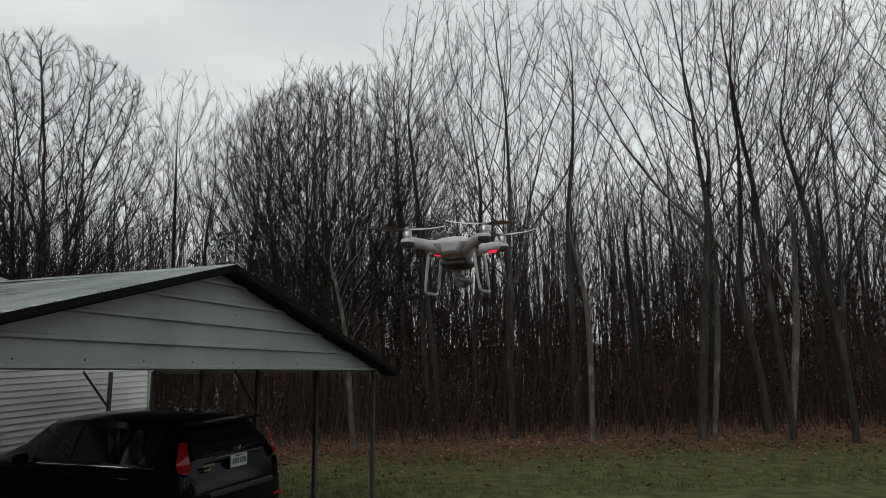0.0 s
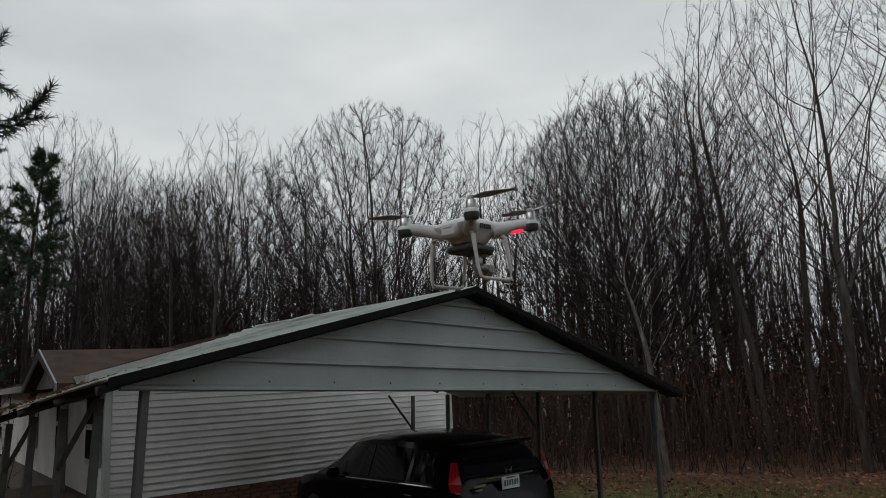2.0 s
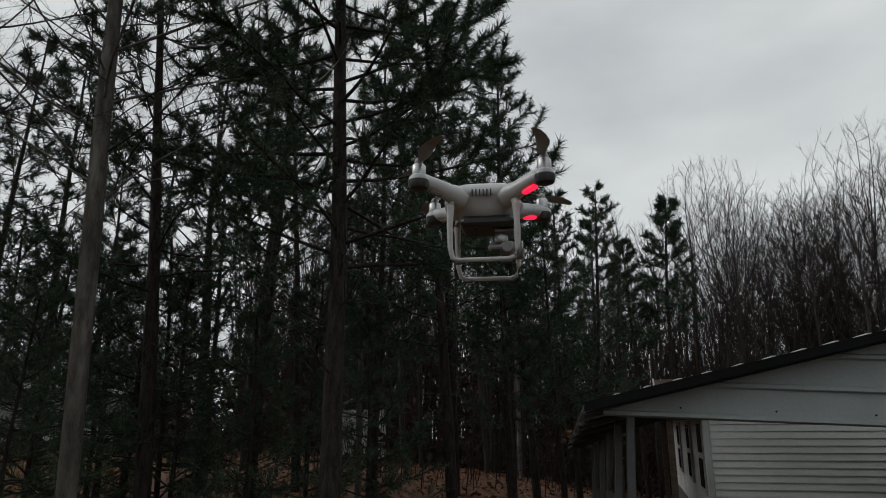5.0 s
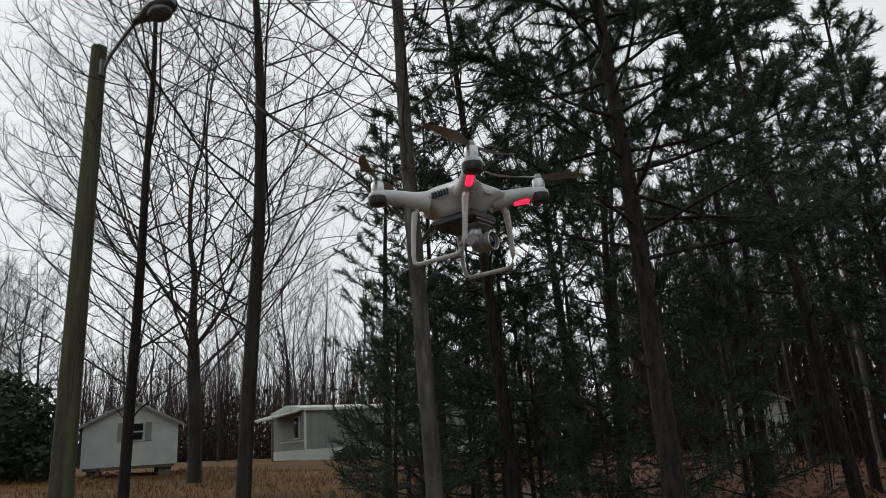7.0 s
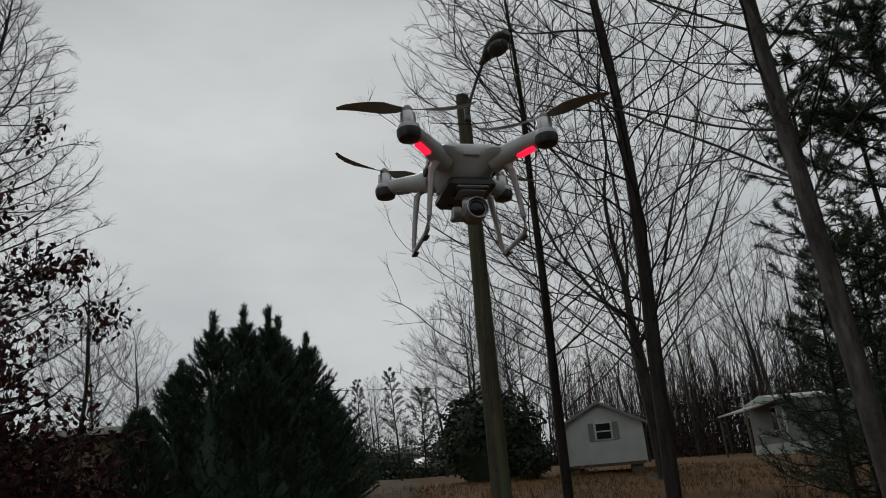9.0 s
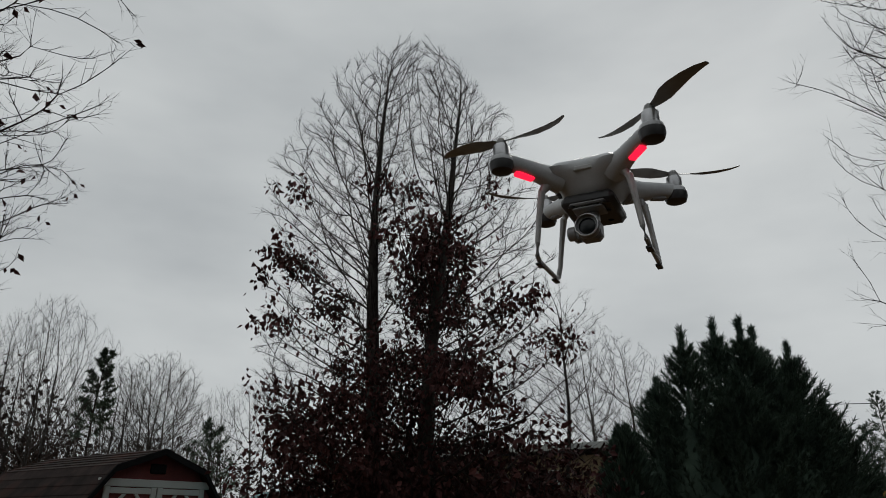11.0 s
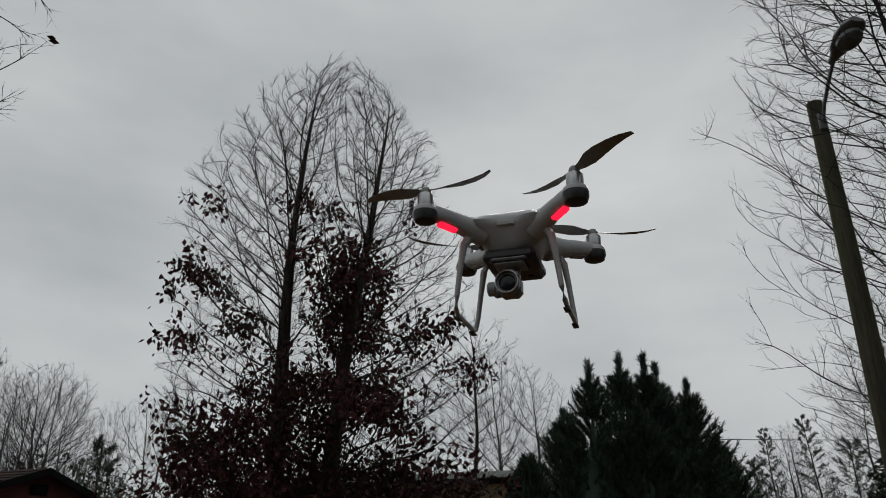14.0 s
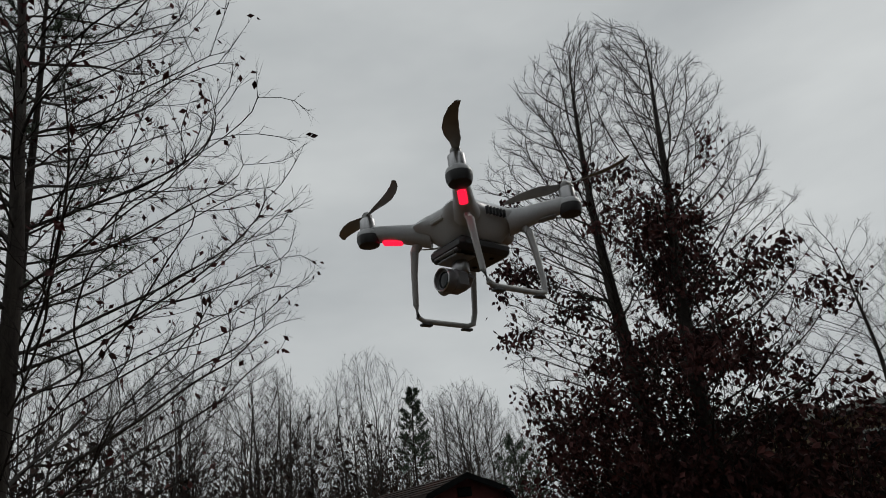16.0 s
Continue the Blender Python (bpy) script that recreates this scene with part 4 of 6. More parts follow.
# the oak that keeps its dead leaves
oak = thing("oak_tree", Matrix(), "twin-trunked oak holding dark red dead leaves on its lower boughs", "tree")
rng = np.random.default_rng(21)
OAK_H = 8.95
o_goals = np.concatenate([crown_points(rng, OAK_H, 4200, 0.10, 0.27, 0.60, 0.48, 0.30), crown_points(rng, OAK_H, 2600, 0.42, 0.215, 0.78, 0.5, 0.2)])
o_trunk, o_limb, o_fine, o_tips = bare_tree(21, OAK_H, o_goals, 0.94, step=0.0185, rise=0.75 * o_goals[:, 2] / OAK_H, lift=0.08, thick=0.0145, tip=0.0042, twigs=5, twig=0.24, leads=((0.33, 0.0), (-0.33, 0.12)), crook=0.35, mid=0.5)
np_part("trunk", *o_trunk, M_BARK, oak, smooth=True)
np_part("branching", *o_limb, M_BARK, oak, smooth=True, kind="stuff")
np_part("crown", *o_fine, M_TWIG, oak, kind="stuff")
o_leaf = []
for t in o_tips:
    clump = noise.noise((t[0] * 0.8, t[1] * 0.8, t[2] * 1.9)) + 0.35 * noise.noise((t[0] * 2.6, t[1] * 2.6, t[2] * 3.4)) + 0.5
    need = 0.36 if t[2] < 2.1 else 0.50 if t[2] < 3.1 else 0.58 if t[2] < 4.3 else 0.70 if t[2] < 5.2 else 0.84 if t[2] < 5.9 else 9
    if clump > need + 0.15 * math.hypot(t[0], t[1]) - 0.06:
        o_leaf += [t + rng.normal(0, 0.09, 3) for _ in range(int(rng.integers(4, 9)))]
np_part("leaf_foliage", *leaf_mesh(np.array(o_leaf), 0.098, rng, 1.2), M_OAKLEAF, oak, "dark red-brown dead leaves", kind="stuff")
place(oak, 1.76, -6.7, 0.0)

# thicket of red leaves at the oak's foot
under = thing("oak_thicket", Matrix(), "dense dark red thicket of young oak below the big oak", "bush")
u_fine, u_leaf = [], []
for i in range(260):
    a, r0 = rng.uniform(0, 6.28), rng.uniform(0, 1) ** 0.5
    if 0.70 < 2.1 * r0 * math.cos(a) < 1.25:
        continue
    st = bough(rng, (2.1 * r0 * math.cos(a), 1.1 * r0 * math.sin(a), -0.1), (math.cos(a) * 0.30, math.sin(a) * 0.30, 1), rng.uniform(1.4, 2.9) * (1.1 - 0.40 * r0), 0.012, 0.004, 5, 0.10, 0.02)
    u_fine.append(st)
    for k in range(9):
        s, g = along(st[0], 0.2 + 0.8 * (k + rng.uniform(0, 0.9)) / 9)
        tw = bough(rng, s, fork_way(rng, g, 0.9), rng.uniform(0.2, 0.5), 0.005, 0.003, 2, 0.1, 0.0)
        u_fine.append(tw)
        u_leaf += [tw[0][-1] + rng.normal(0, 0.10, 3) for _ in range(5)]
np_part("stem_growth", *skin(u_fine, 3), M_TWIG, under, kind="stuff")
np_part("leaf_foliage", *leaf_mesh(np.array(u_leaf), 0.12, rng), M_OAKLEAF, under, "dark red-brown dead leaves", kind="stuff")
place(under, 1.5, -7.3, 0.0)

# the thin tree between oak and cypress, and the near tree in the south-east
ob, tips = make_tree(120, 5.4, M_BARK, M_TWIG, "thin young bare tree in front of the tan house", fill=800, thick=0.0085, start=0.2, wide=0.24, stem_to=0.75, rise=0.35, step=0.034, tip=0.0035, twigs=4, twig=0.26)
place(ob, -0.75, -10.5, 0.4)
ob, tips = make_tree(131, 10.5, M_BARK, M_TWIG, "wide bare tree with a few hanging dry leaves", fill=4600, thick=0.0095, wide=0.265, start=0.12, power=0.8, shell=0.5, stem_to=0.8, rise=0.3, step=0.018, crook=0.8, tip=0.0044, twigs=4, twig=0.28)
near_rng = np.random.default_rng(5)
few = tips[near_rng.random(len(tips)) < 0.07]
np_part("leaf_foliage", *leaf_mesh(np.repeat(few, 2, 0) + near_rng.normal(0, 0.05, (len(few) * 2, 3)), 0.085, near_rng), M_OAKLEAF, ob, "a few dark dry leaves", kind="stuff")
place(ob, 6.0, 0.2, 2.2)
pine_near = make_pine(15, 9.5, 0.42, "thin pine behind the wide bare tree", branches=30, reach=0.16, tufts=4, needle=13)
place(pine_near, 7.3, -0.6, 0.5)

# cypress clump with five leaders
cyp = thing("cypress_clump", Matrix(), "dark green cypress clump with five pointed tops", "tree")
rng = np.random.default_rng(31)
places, ways, core = [], [], Geo()
# leader: x, y, height, half width at the base
for x, y, h, w in ((1.2, 0.5, 4.1, 1.75), (0.1, -0.1, 4.5, 1.9), (-0.38, 0.3, 4.4, 1.8), (-0.95, -0.2, 4.3, 1.9), (-1.45, 0.4, 3.85, 1.75), (1.75, 0.0, 3.1, 1.5), (-2.2, 0.2, 2.6, 1.35), (0.2, 0.9, 3.2, 1.7), (-0.9, 0.9, 2.9, 1.6)):
    w *= 1.02
    core.turned([(w * 0.50, 0.0), (w * 0.52, h * 0.12), (w * 0.26, h * 0.42), (w * 0.06, h * 0.66), (0.02, h * 0.80)], 10, Matrix.Translation((x, y, -0.05)))
    for i in range(230):
        u, a = (i + rng.uniform(0, 1)) / 230, i * 2.4 + rng.uniform(-0.5, 0.5)
        u = u ** 1.1 * 0.97
        far = 1.06 * w * (1 - u) ** 0.95 * min(1, 0.8 + u * 2) * rng.uniform(0.74, 1.14) + 0.08
        climb = 0.42 + 0.75 * u
        d = np.array((math.cos(a), math.sin(a), climb * rng.uniform(0.7, 1.2)))
        for t in np.linspace(0.30, 1.0, 9):
            q = (x + d[0] * far * t, y + d[1] * far * t, 0.06 + u * h + d[2] * far * t * (0.45 + 0.45 * t) - 0.25 * far)
            if q[2] > 0.03:
                places.append(q)
                ways.append((d[0], d[1], d[2] + 0.5 * t))
    for i in range(110):
        u = rng.uniform(0.80, 1.13)
        slim = 0.10 * max(0.1, 1.15 - u) / 0.3
        places.append((x + rng.normal(0, slim), y + rng.normal(0, slim), u * h))
        ways.append((rng.normal(0, 0.25), rng.normal(0, 0.25), 1.0))
part("foliage_core", core, M_CYPRESS, cyp)
ways = np.array(ways)
ways /= np.linalg.norm(ways, axis=1, keepdims=True)
v, f = needle_tufts(places, ways, rng, 11, 0.17, 0.024, 0.42)
np_part("foliage", v, f, M_CYPRESS, cyp, "feathery dark green sprays", kind="stuff")
place(cyp, -4.95, -13.6, 0.16, 0.97)
small = thing("cypress_sapling", Matrix(), "small dark cypress beside the clump", "tree")
places, ways, core = [], [], Geo()
core.turned([(0.6, 0), (0.7, 0.5), (0.5, 1.4), (0.05, 2.5)], 10)
for i in range(1500):
    u, a = rng.uniform(0, 1) ** 1.2, rng.uniform(0, 6.28)
    r = 1.15 * (1 - u) ** 0.8 * rng.uniform(0.6, 1.05)
    places.append((r * math.cos(a), r * math.sin(a), u * 2.8))
    ways.append((math.cos(a) * 0.7, math.sin(a) * 0.7, 0.6 + u * 0.7))
part("foliage_core", core, M_CYPRESS, small)
v, f = needle_tufts(places, np.array(ways), rng, 8, 0.24, 0.05, 0.35)
np_part("foliage", v, f, M_CYPRESS, small, "feathery dark green sprays", kind="stuff")
place(small, -2.2, -12.1, 0.0, 0.78)


def leafy_bush(name, x, y, w, h, seed, count, label):
    """A rounded evergreen bush: a dark inside and many leaves in uneven clumps."""
    r = np.random.default_rng(seed)
    ob = thing(name, Matrix(), label, "bush")
    pts = []
    for i in range(count):
        d = r.normal(0, 1, 3)
        d /= np.linalg.norm(d)
        k = 0.86 + 0.26 * noise.noise((d[0] * 2.2 + seed, d[1] * 2.2, d[2] * 2.2)) + r.normal(0, 0.05)
        pts.append((d[0] * w * k, d[1] * w * k, h * 0.5 + d[2] * h * 0.52 * k))
    pts = np.array(pts)
    pts = pts[pts[:, 2] > 0.02]
    core = Geo().turned([(w * 0.5, 0.0), (w * 0.72, h * 0.25), (w * 0.74, h * 0.5), (w * 0.55, h * 0.75), (w * 0.1, h * 0.88)], 14)
    part("inner_foliage", core, M_BUSH, ob)
    np_part("foliage", *leaf_mesh(pts, 0.22, r, 0.3), M_BUSH, ob, "glossy dark green leaves", kind="stuff")
    return place(ob, x, y)


leafy_bush("holly_bush", -15.1, -17.3, 1.95, 3.3, 4, 3600, "big rounded dark evergreen bush beside the white shed")
leafy_bush("holly_bush", -15.4, -15.9, 0.9, 1.3, 5, 900, "small rounded dark bush in front of the big one")
leafy_bush("low_shrub", -27.5, -46.0, 3.5, 2.4, 6, 1200, "dark shrubs along the far end of the field")
leafy_bush("low_shrub", -33.5, -14.0, 0.9, 0.8, 7, 500, "low reddish shrub at the skirting of the grey mobile home")

# ---- carport ----
CU, CN = Vector((0.367, 0.930, 0)), Vector((-0.930, 0.367, 0))
c_o = Vector((-2.19, 7.92, 0))
c_tilt = Vector((0.367, 0.930, -0.050))
C_M = axes((c_o.x, c_o.y, 0.055), c_tilt, CN)
CHORD, PEAK, C_DEEP, RIDGE = 1.43, 2.505, 4.45, -0.25
carport = thing("carport", C_M, "open steel carport with pale gable panels and dark square posts", "carport")


def post_foot(x, y):
    p = C_M @ Vector((x, y, 0))
    return ground_z(p.x, p.y) - p.z - 0.03


def sag(x, y):
    """The old frame has settled at its back left corner."""
    return 0.085 * max(0.0, y) * max(0.0, -x / 3.9)


def post(x, y, size=0.062):
    lo, top = post_foot(x, y), CHORD - sag(x, y)
    part("post", Geo().box((x, y, (lo + top) / 2), (size, size, top - lo), bevel=0.006), M_GALV, carport)


for y in (0.04, 1.0, 1.95, 2.9, 3.85, 4.35):
    post(-3.66, y)
for y in (0.04, 1.07, 2.2, 3.35, 4.4):
    post(3.8, y)
post(3.62, 5.2)
part("base_rail", Geo().box((-3.66, 2.25, post_foot(-3.66, 2.25) + 0.05), (0.062, 4.6, 0.062), bevel=0.005), M_GALV, carport)
part("base_rail", Geo().box((3.8, 2.3, post_foot(3.8, 2.3) + 0.05), (0.062, 4.6, 0.062), bevel=0.005), M_GALV, carport)
for p, q in (((3.62, 5.2, 0.78), (3.0, 5.2, CHORD)), ((3.8, 2.2, 0.75), (3.15, 2.2, CHORD)), ((-3.66, 1.95, 0.72), (-3.66, 1.05, CHORD - 0.06)), ((-3.66, 3.85, 0.6), (-3.66, 2.95, CHORD - 0.3))):
    part("knee_brace", Geo().tube([p, q], 0.027, 4), M_GALV, carport)
LEFT_EAVE, RIGHT_EAVE, FRONT = 3.75, 4.45, -0.20
SLOPE = {-1: 0.276, 1: 0.252}


def roof_z(s, side):
    return PEAK - SLOPE[side] * abs(s)


for y in (0.06, 1.02, 2.1, 3.2, 4.35):
    for side in (-1, 1):
        part("roof_bow", Geo().tube([(RIDGE, y, PEAK - 0.07), (RIDGE + side * 3.75, y, roof_z(3.75, side) - 0.07 - sag(side * 3.75, y))], 0.03, 4), M_GALV, carport)
part("front_beam", Geo().box((0.07, 0.05, CHORD - 0.005), (7.5, 0.06, 0.06), bevel=0.005), M_GALV, carport)
# roof sheets, with ribs along the length
for side, eave in ((-1, LEFT_EAVE), (1, RIGHT_EAVE)):
    k = 0
    while k * 0.65 < eave - 0.02:
        s0, s1 = k * 0.65, min((k + 1) * 0.65, eave)
        g = Geo()

        def ring(pairs, y):
            return [(RIDGE + side * q, y, z - sag(side * q, y)) for q, z in pairs]

        g.loft([ring(((s0, roof_z(s0, side) + 0.004), (s1, roof_z(s1, side) + 0.004), (s1, roof_z(s1, side) - 0.004), (s0, roof_z(s0, side) - 0.004)), y) for y in (FRONT, 0.0, C_DEEP)])
        for r in (0.05, 0.27, 0.48):
            q = s0 + r
            if q + 0.03 < eave:
                g.loft([ring(((q - 0.03, roof_z(q - 0.03, side)), (q - 0.012, roof_z(q, side) + 0.024), (q + 0.012, roof_z(q, side) + 0.022), (q + 0.03, roof_z(q + 0.03, side))), y) for y in (FRONT, 0.0, C_DEEP)])
        part("roof_sheet", g, M_ROOFSTEEL, carport)
        k += 1
    g = Geo()
    g.loft([[(RIDGE + side * q, FRONT - 0.022, roof_z(q, side) + 0.014), (RIDGE + side * q, FRONT - 0.004, roof_z(q, side) + 0.014), (RIDGE + side * q, FRONT - 0.004, roof_z(q, side) - 0.055), (RIDGE + side * q, FRONT - 0.022, roof_z(q, side) - 0.055)] for q in (0, eave + 0.01)])
    g.loft([[(RIDGE + side * q, FRONT - 0.01, roof_z(q, side) - 0.060), (RIDGE + side * q, 0.02, roof_z(q, side) - 0.060), (RIDGE + side * q, 0.02, roof_z(q, side) - 0.072), (RIDGE + side * q, FRONT - 0.01, roof_z(q, side) - 0.072)] for q in (0, eave)])
    part("rake_trim", g, M_TRIM_DARK, carport, "dark edge trim")
part("ridge_cap", Geo().prism([(RIDGE - 0.16, PEAK - 0.045 + 0.012), (RIDGE, PEAK + 0.016), (RIDGE + 0.16, PEAK - 0.045 + 0.012), (RIDGE, PEAK + 0.006)], FRONT, C_DEEP), M_ROOFSTEEL, carport)
# gable panels: horizontal sheets with a raised lip and screws
levels = [CHORD - 0.035, CHORD + 0.195, CHORD + 0.43, CHORD + 0.66, CHORD + 0.87, PEAK - 0.09]


def gable_edges(z):
    """Where the gable meets the two roof slopes at a height."""
    reach = PEAK - 0.06 - z
    return max(RIDGE - reach / SLOPE[-1], -3.86), min(RIDGE + reach / SLOPE[1], 3.9)


for z0, z1 in zip(levels, levels[1:]):
    g = Geo()
    rings = []
    for z, front in ((z0, 0.0), (z0 + 0.012, -0.036), (z0 + 0.038, -0.034), (z0 + 0.05, -0.002), (z1, 0.0)):
        lo, hi = gable_edges(z)
        rings.append([(lo, front, z), (hi, front, z), (hi, 0.006, z), (lo, 0.006, z)])
    part("gable_panel", g.loft(rings), M_STEELPAINT, carport)
for i in range(11):
    part("screw", Geo().turned([(0.008, 0), (0.007, 0.004), (0.003, 0.006)], 6, pose(-3.3 + i * 0.67, -0.004, CHORD + 0.045, 90)), M_TRIM_DARK, carport)
for s, z in ((0.10, PEAK - 0.30), (0.08, PEAK - 0.50)):
    part("screw", Geo().turned([(0.008, 0), (0.007, 0.004), (0.003, 0.006)], 6, pose(s, -0.003, z, 90)), M_TRIM_DARK, carport)
rng = np.random.default_rng(44)
lp = []
for i in range(190):
    q, y = -rng.uniform(0.5, 1.0) ** 0.6 * 3.85, 1.2 + 3.1 * rng.uniform(0, 1) ** 0.6
    lp.append((q + RIDGE, y, roof_z(q, -1) - sag(q, y) + 0.035))
v, f = leaf_mesh(np.array(lp), 0.085, rng, 0.02)
leaves = new("fallen_leaves", np_mesh("fallen_leaves", v, f, M_LITTER))
leaves.matrix_world = C_M
tagged(leaves, "brown leaves lying on the carport roof", "leaves", kind="stuff")

# slab under the carport and the drive that leads to it
g = Geo()
sl = []
for s in np.linspace(-4.2, 4.5, 9):
    for y in np.linspace(-3.0, 4.9, 9):
        p = C_M @ Vector((s, y, 0))
        sl.append((p.x, p.y, ground_z(p.x, p.y) + 0.03))
ids = np.arange(81).reshape(9, 9)
slab = new("drive_slab", np_mesh("drive_slab", sl, np.stack([ids[:-1, :-1], ids[1:, :-1], ids[1:, 1:], ids[:-1, 1:]], -1).reshape(-1, 4), M_SLAB))
sol = slab.modifiers.new("thick", "SOLIDIFY")
sol.thickness = 0.12
tagged(slab, "dark gravel drive under the carport", "drive", kind="structure")

# ---- house ----
HU, HN = Vector((0.475, 0.880, 0)), Vector((-0.880, 0.475, 0))
H_M = axes((-8.47, 8.46, 0), HU, HN)      # x along the gable wall, y along the long side
H_W, H_L, H_FLOOR, H_EAVE, H_PEAK = 6.58, 15.0, 0.03, 1.93, 2.87
house = thing("house", H_M, "white vinyl-sided single-storey house with a brown shingle roof", "house")
core = Geo().box((H_W / 2, H_L / 2, (H_FLOOR + H_EAVE) / 2), (H_W - 0.04, H_L - 0.04, H_EAVE - H_FLOOR))
core.prism([(0.02, H_EAVE), (H_W - 0.02, H_EAVE), (H_W / 2, H_PEAK - 0.08)], 0.02, H_L - 0.02)
part("wall", core, M_SIDING, house)
course = 0.105
k = 0
while True:
    z = H_FLOOR + k * course
    lift = max(0.0, z + course - H_EAVE) / (H_PEAK - 0.08 - H_EAVE) * H_W / 2
    if lift > H_W / 2 - 0.2:
        break
    part("siding_board", Geo().prism([(0.0, 0.0), (-0.024, 0.004), (-0.003, course), (0.0, course)], lift, H_W - lift, Matrix.Translation((0, 0.018, z)) @ Matrix.Rotation(radians(-90), 4, "Z") @ Matrix.Diagonal((-1, 1, 1, 1))), M_SIDING, house)
    if z + course < H_EAVE:
        part("siding_board", Geo().prism([(0.0, 0.0), (-0.024, 0.004), (-0.003, course), (0.0, course)], 0.02, H_L, Matrix.Translation((0.018, 0, z))), M_SIDING, house)
    k += 1
for x, y in ((0.0, 0.0), (H_W, 0.0)):
    part("corner_trim", Geo().box((x, y, (H_FLOOR + H_EAVE) / 2), (0.10, 0.10, H_EAVE - H_FLOOR), bevel=0.01), M_WHITE, house)
# brick skirting, course by course
foot = -1.0
sk = Geo().box((H_W / 2, H_L / 2, (foot + H_FLOOR) / 2), (H_W - 0.06, H_L - 0.06, H_FLOOR - foot))
skirt = part("brick_skirting", sk, M_MORTAR, house, "dark red-brown brick skirting")
part("soffit", Geo().box((H_W / 2, -0.16, H_EAVE + 0.0), (0.3, 0.28, 0.02)), M_WHITE, house)
# windows along the south-west side
for y in (1.0, 3.9, 7.5):
    w = part("window", Geo().box((0.0, y, 1.12), (0.07, 0.86, 1.18), bevel=0.01), M_WHITE, house, "white window frame")
    part("pane", Geo().box((-0.03, y, 1.40), (0.03, 0.70, 0.46)), M_GLASS, w)
    part("pane", Geo().box((-0.03, y, 0.85), (0.03, 0.70, 0.46)), M_GLASS, w)
    part("shutter", Geo().box((-0.025, y - 0.58, 1.12), (0.03, 0.26, 1.18), bevel=0.006), M_GREYPL, w, "dark louvred shutter")
# roof: two slopes with shingles, and rake boards
rake = (H_PEAK - H_EAVE) / (H_W / 2 + 0.33)


def house_roof(x):
    return H_PEAK - abs(x - H_W / 2) * rake


for side in (-1, 1):
    e = H_W / 2 + side * (H_W / 2 + 0.35)
    g = Geo().loft([[(H_W / 2, y, H_PEAK), (e, y, house_roof(e)), (e, y, house_roof(e) - 0.10), (H_W / 2, y, H_PEAK - 0.10)] for y in (-0.30, H_L + 0.3)])
    part("roof_slope", g, M_SHINGLE, house)
    g = Geo().loft([[(x, -0.335, house_roof(x) + 0.02), (x, -0.302, house_roof(x) + 0.02), (x, -0.302, house_roof(x) - 0.15), (x, -0.335, house_roof(x) - 0.15)] for x in (H_W / 2, e)])
    part("rake_board", g, M_WHITE, house, "pale green-white rake board")
    part("fascia", Geo().box((e + side * 0.015, H_L / 2, house_roof(e) - 0.06), (0.03, H_L + 0.6, 0.14)), M_WHITE, house)
tabs_v, tabs_f = [], []
rng = np.random.default_rng(8)
row = 0
s = 0.0
while s < 3.62:
    y = -0.3 + (0.16 if row % 2 else 0.0)
    while y < H_L + 0.2:
        x0 = H_W / 2 - s
        x1 = max(x0 - 0.165, -0.36)
        t = 0.008 + rng.uniform(0, 0.005)
        base = len(tabs_v)
        for x, up in ((x0, 0.002), (x1, t)):
            for yy in (y + 0.004, y + 0.316):
                tabs_v.append((x, yy, house_roof(x) + up))
        for yy in (y + 0.004, y + 0.316):
            tabs_v.append((x1, yy, house_roof(x1)))
        tabs_f += [(base, base + 1, base + 3, base + 2), (base + 2, base + 3, base + 5, base + 4)]
        y += 0.32
    s += 0.145
    row += 1
np_part("shingle_cover", np.array(tabs_v), np.array(tabs_f), M_SHINGLE, house, "brown asphalt shingle tabs", kind="stuff")
# cross gable over the side porch
p_y, p_ridge = 2.3, 2.46
porch = part("porch_roof", Geo().loft([[(x, p_y, p_ridge), (x, p_y + 1.9, p_ridge - 0.62), (x, p_y + 1.9, p_ridge - 0.72), (x, p_y, p_ridge - 0.10), (x, p_y - 1.9, p_ridge - 0.72), (x, p_y - 1.9, p_ridge - 0.62)] for x in (-0.65, 1.9)]), M_SHINGLE, house, "cross gable of brown shingles")
part("porch_gable", Geo().prism([(-1.7, 1.80), (1.7, 1.80), (0, p_ridge - 0.12)], -0.04, 0.04, Matrix.Translation((-0.42, p_y, 0)) @ Matrix.Rotation(radians(90), 4, "Z")), M_SIDING, porch)
for sgn in (-1, 1):
    part("porch_trim", Geo().loft([[(-0.68, p_y, p_ridge + 0.02), (-0.65, p_y, p_ridge + 0.02), (-0.65, p_y, p_ridge - 0.12), (-0.68, p_y, p_ridge - 0.12)],
                                   [(-0.68, p_y + sgn * 1.92, p_ridge - 0.61), (-0.65, p_y + sgn * 1.92, p_ridge - 0.61), (-0.65, p_y + sgn * 1.92, p_ridge - 0.75), (-0.68, p_y + sgn * 1.92, p_ridge - 0.75)]]), M_GREYPL, porch)
    lo = -0.9
    part("porch_post", Geo().box((-0.5, p_y + sgn * 1.7, (lo + 1.78) / 2), (0.10, 0.10, 1.78 - lo), bevel=0.01), M_DECK, house)
deck = thing("porch_deck", H_M, "weathered brown wooden porch deck with railing", "porch")
part("deck_floor", Geo().box((-0.75, p_y, -0.06), (1.4, 3.6, 0.08)), M_DECK, deck)
for y in np.linspace(p_y - 1.75, p_y + 1.75, 8):
    part("deck_post", Geo().box((-1.4, y, -0.05), (0.09, 0.09, 1.75), bevel=0.008), M_DECK, deck)
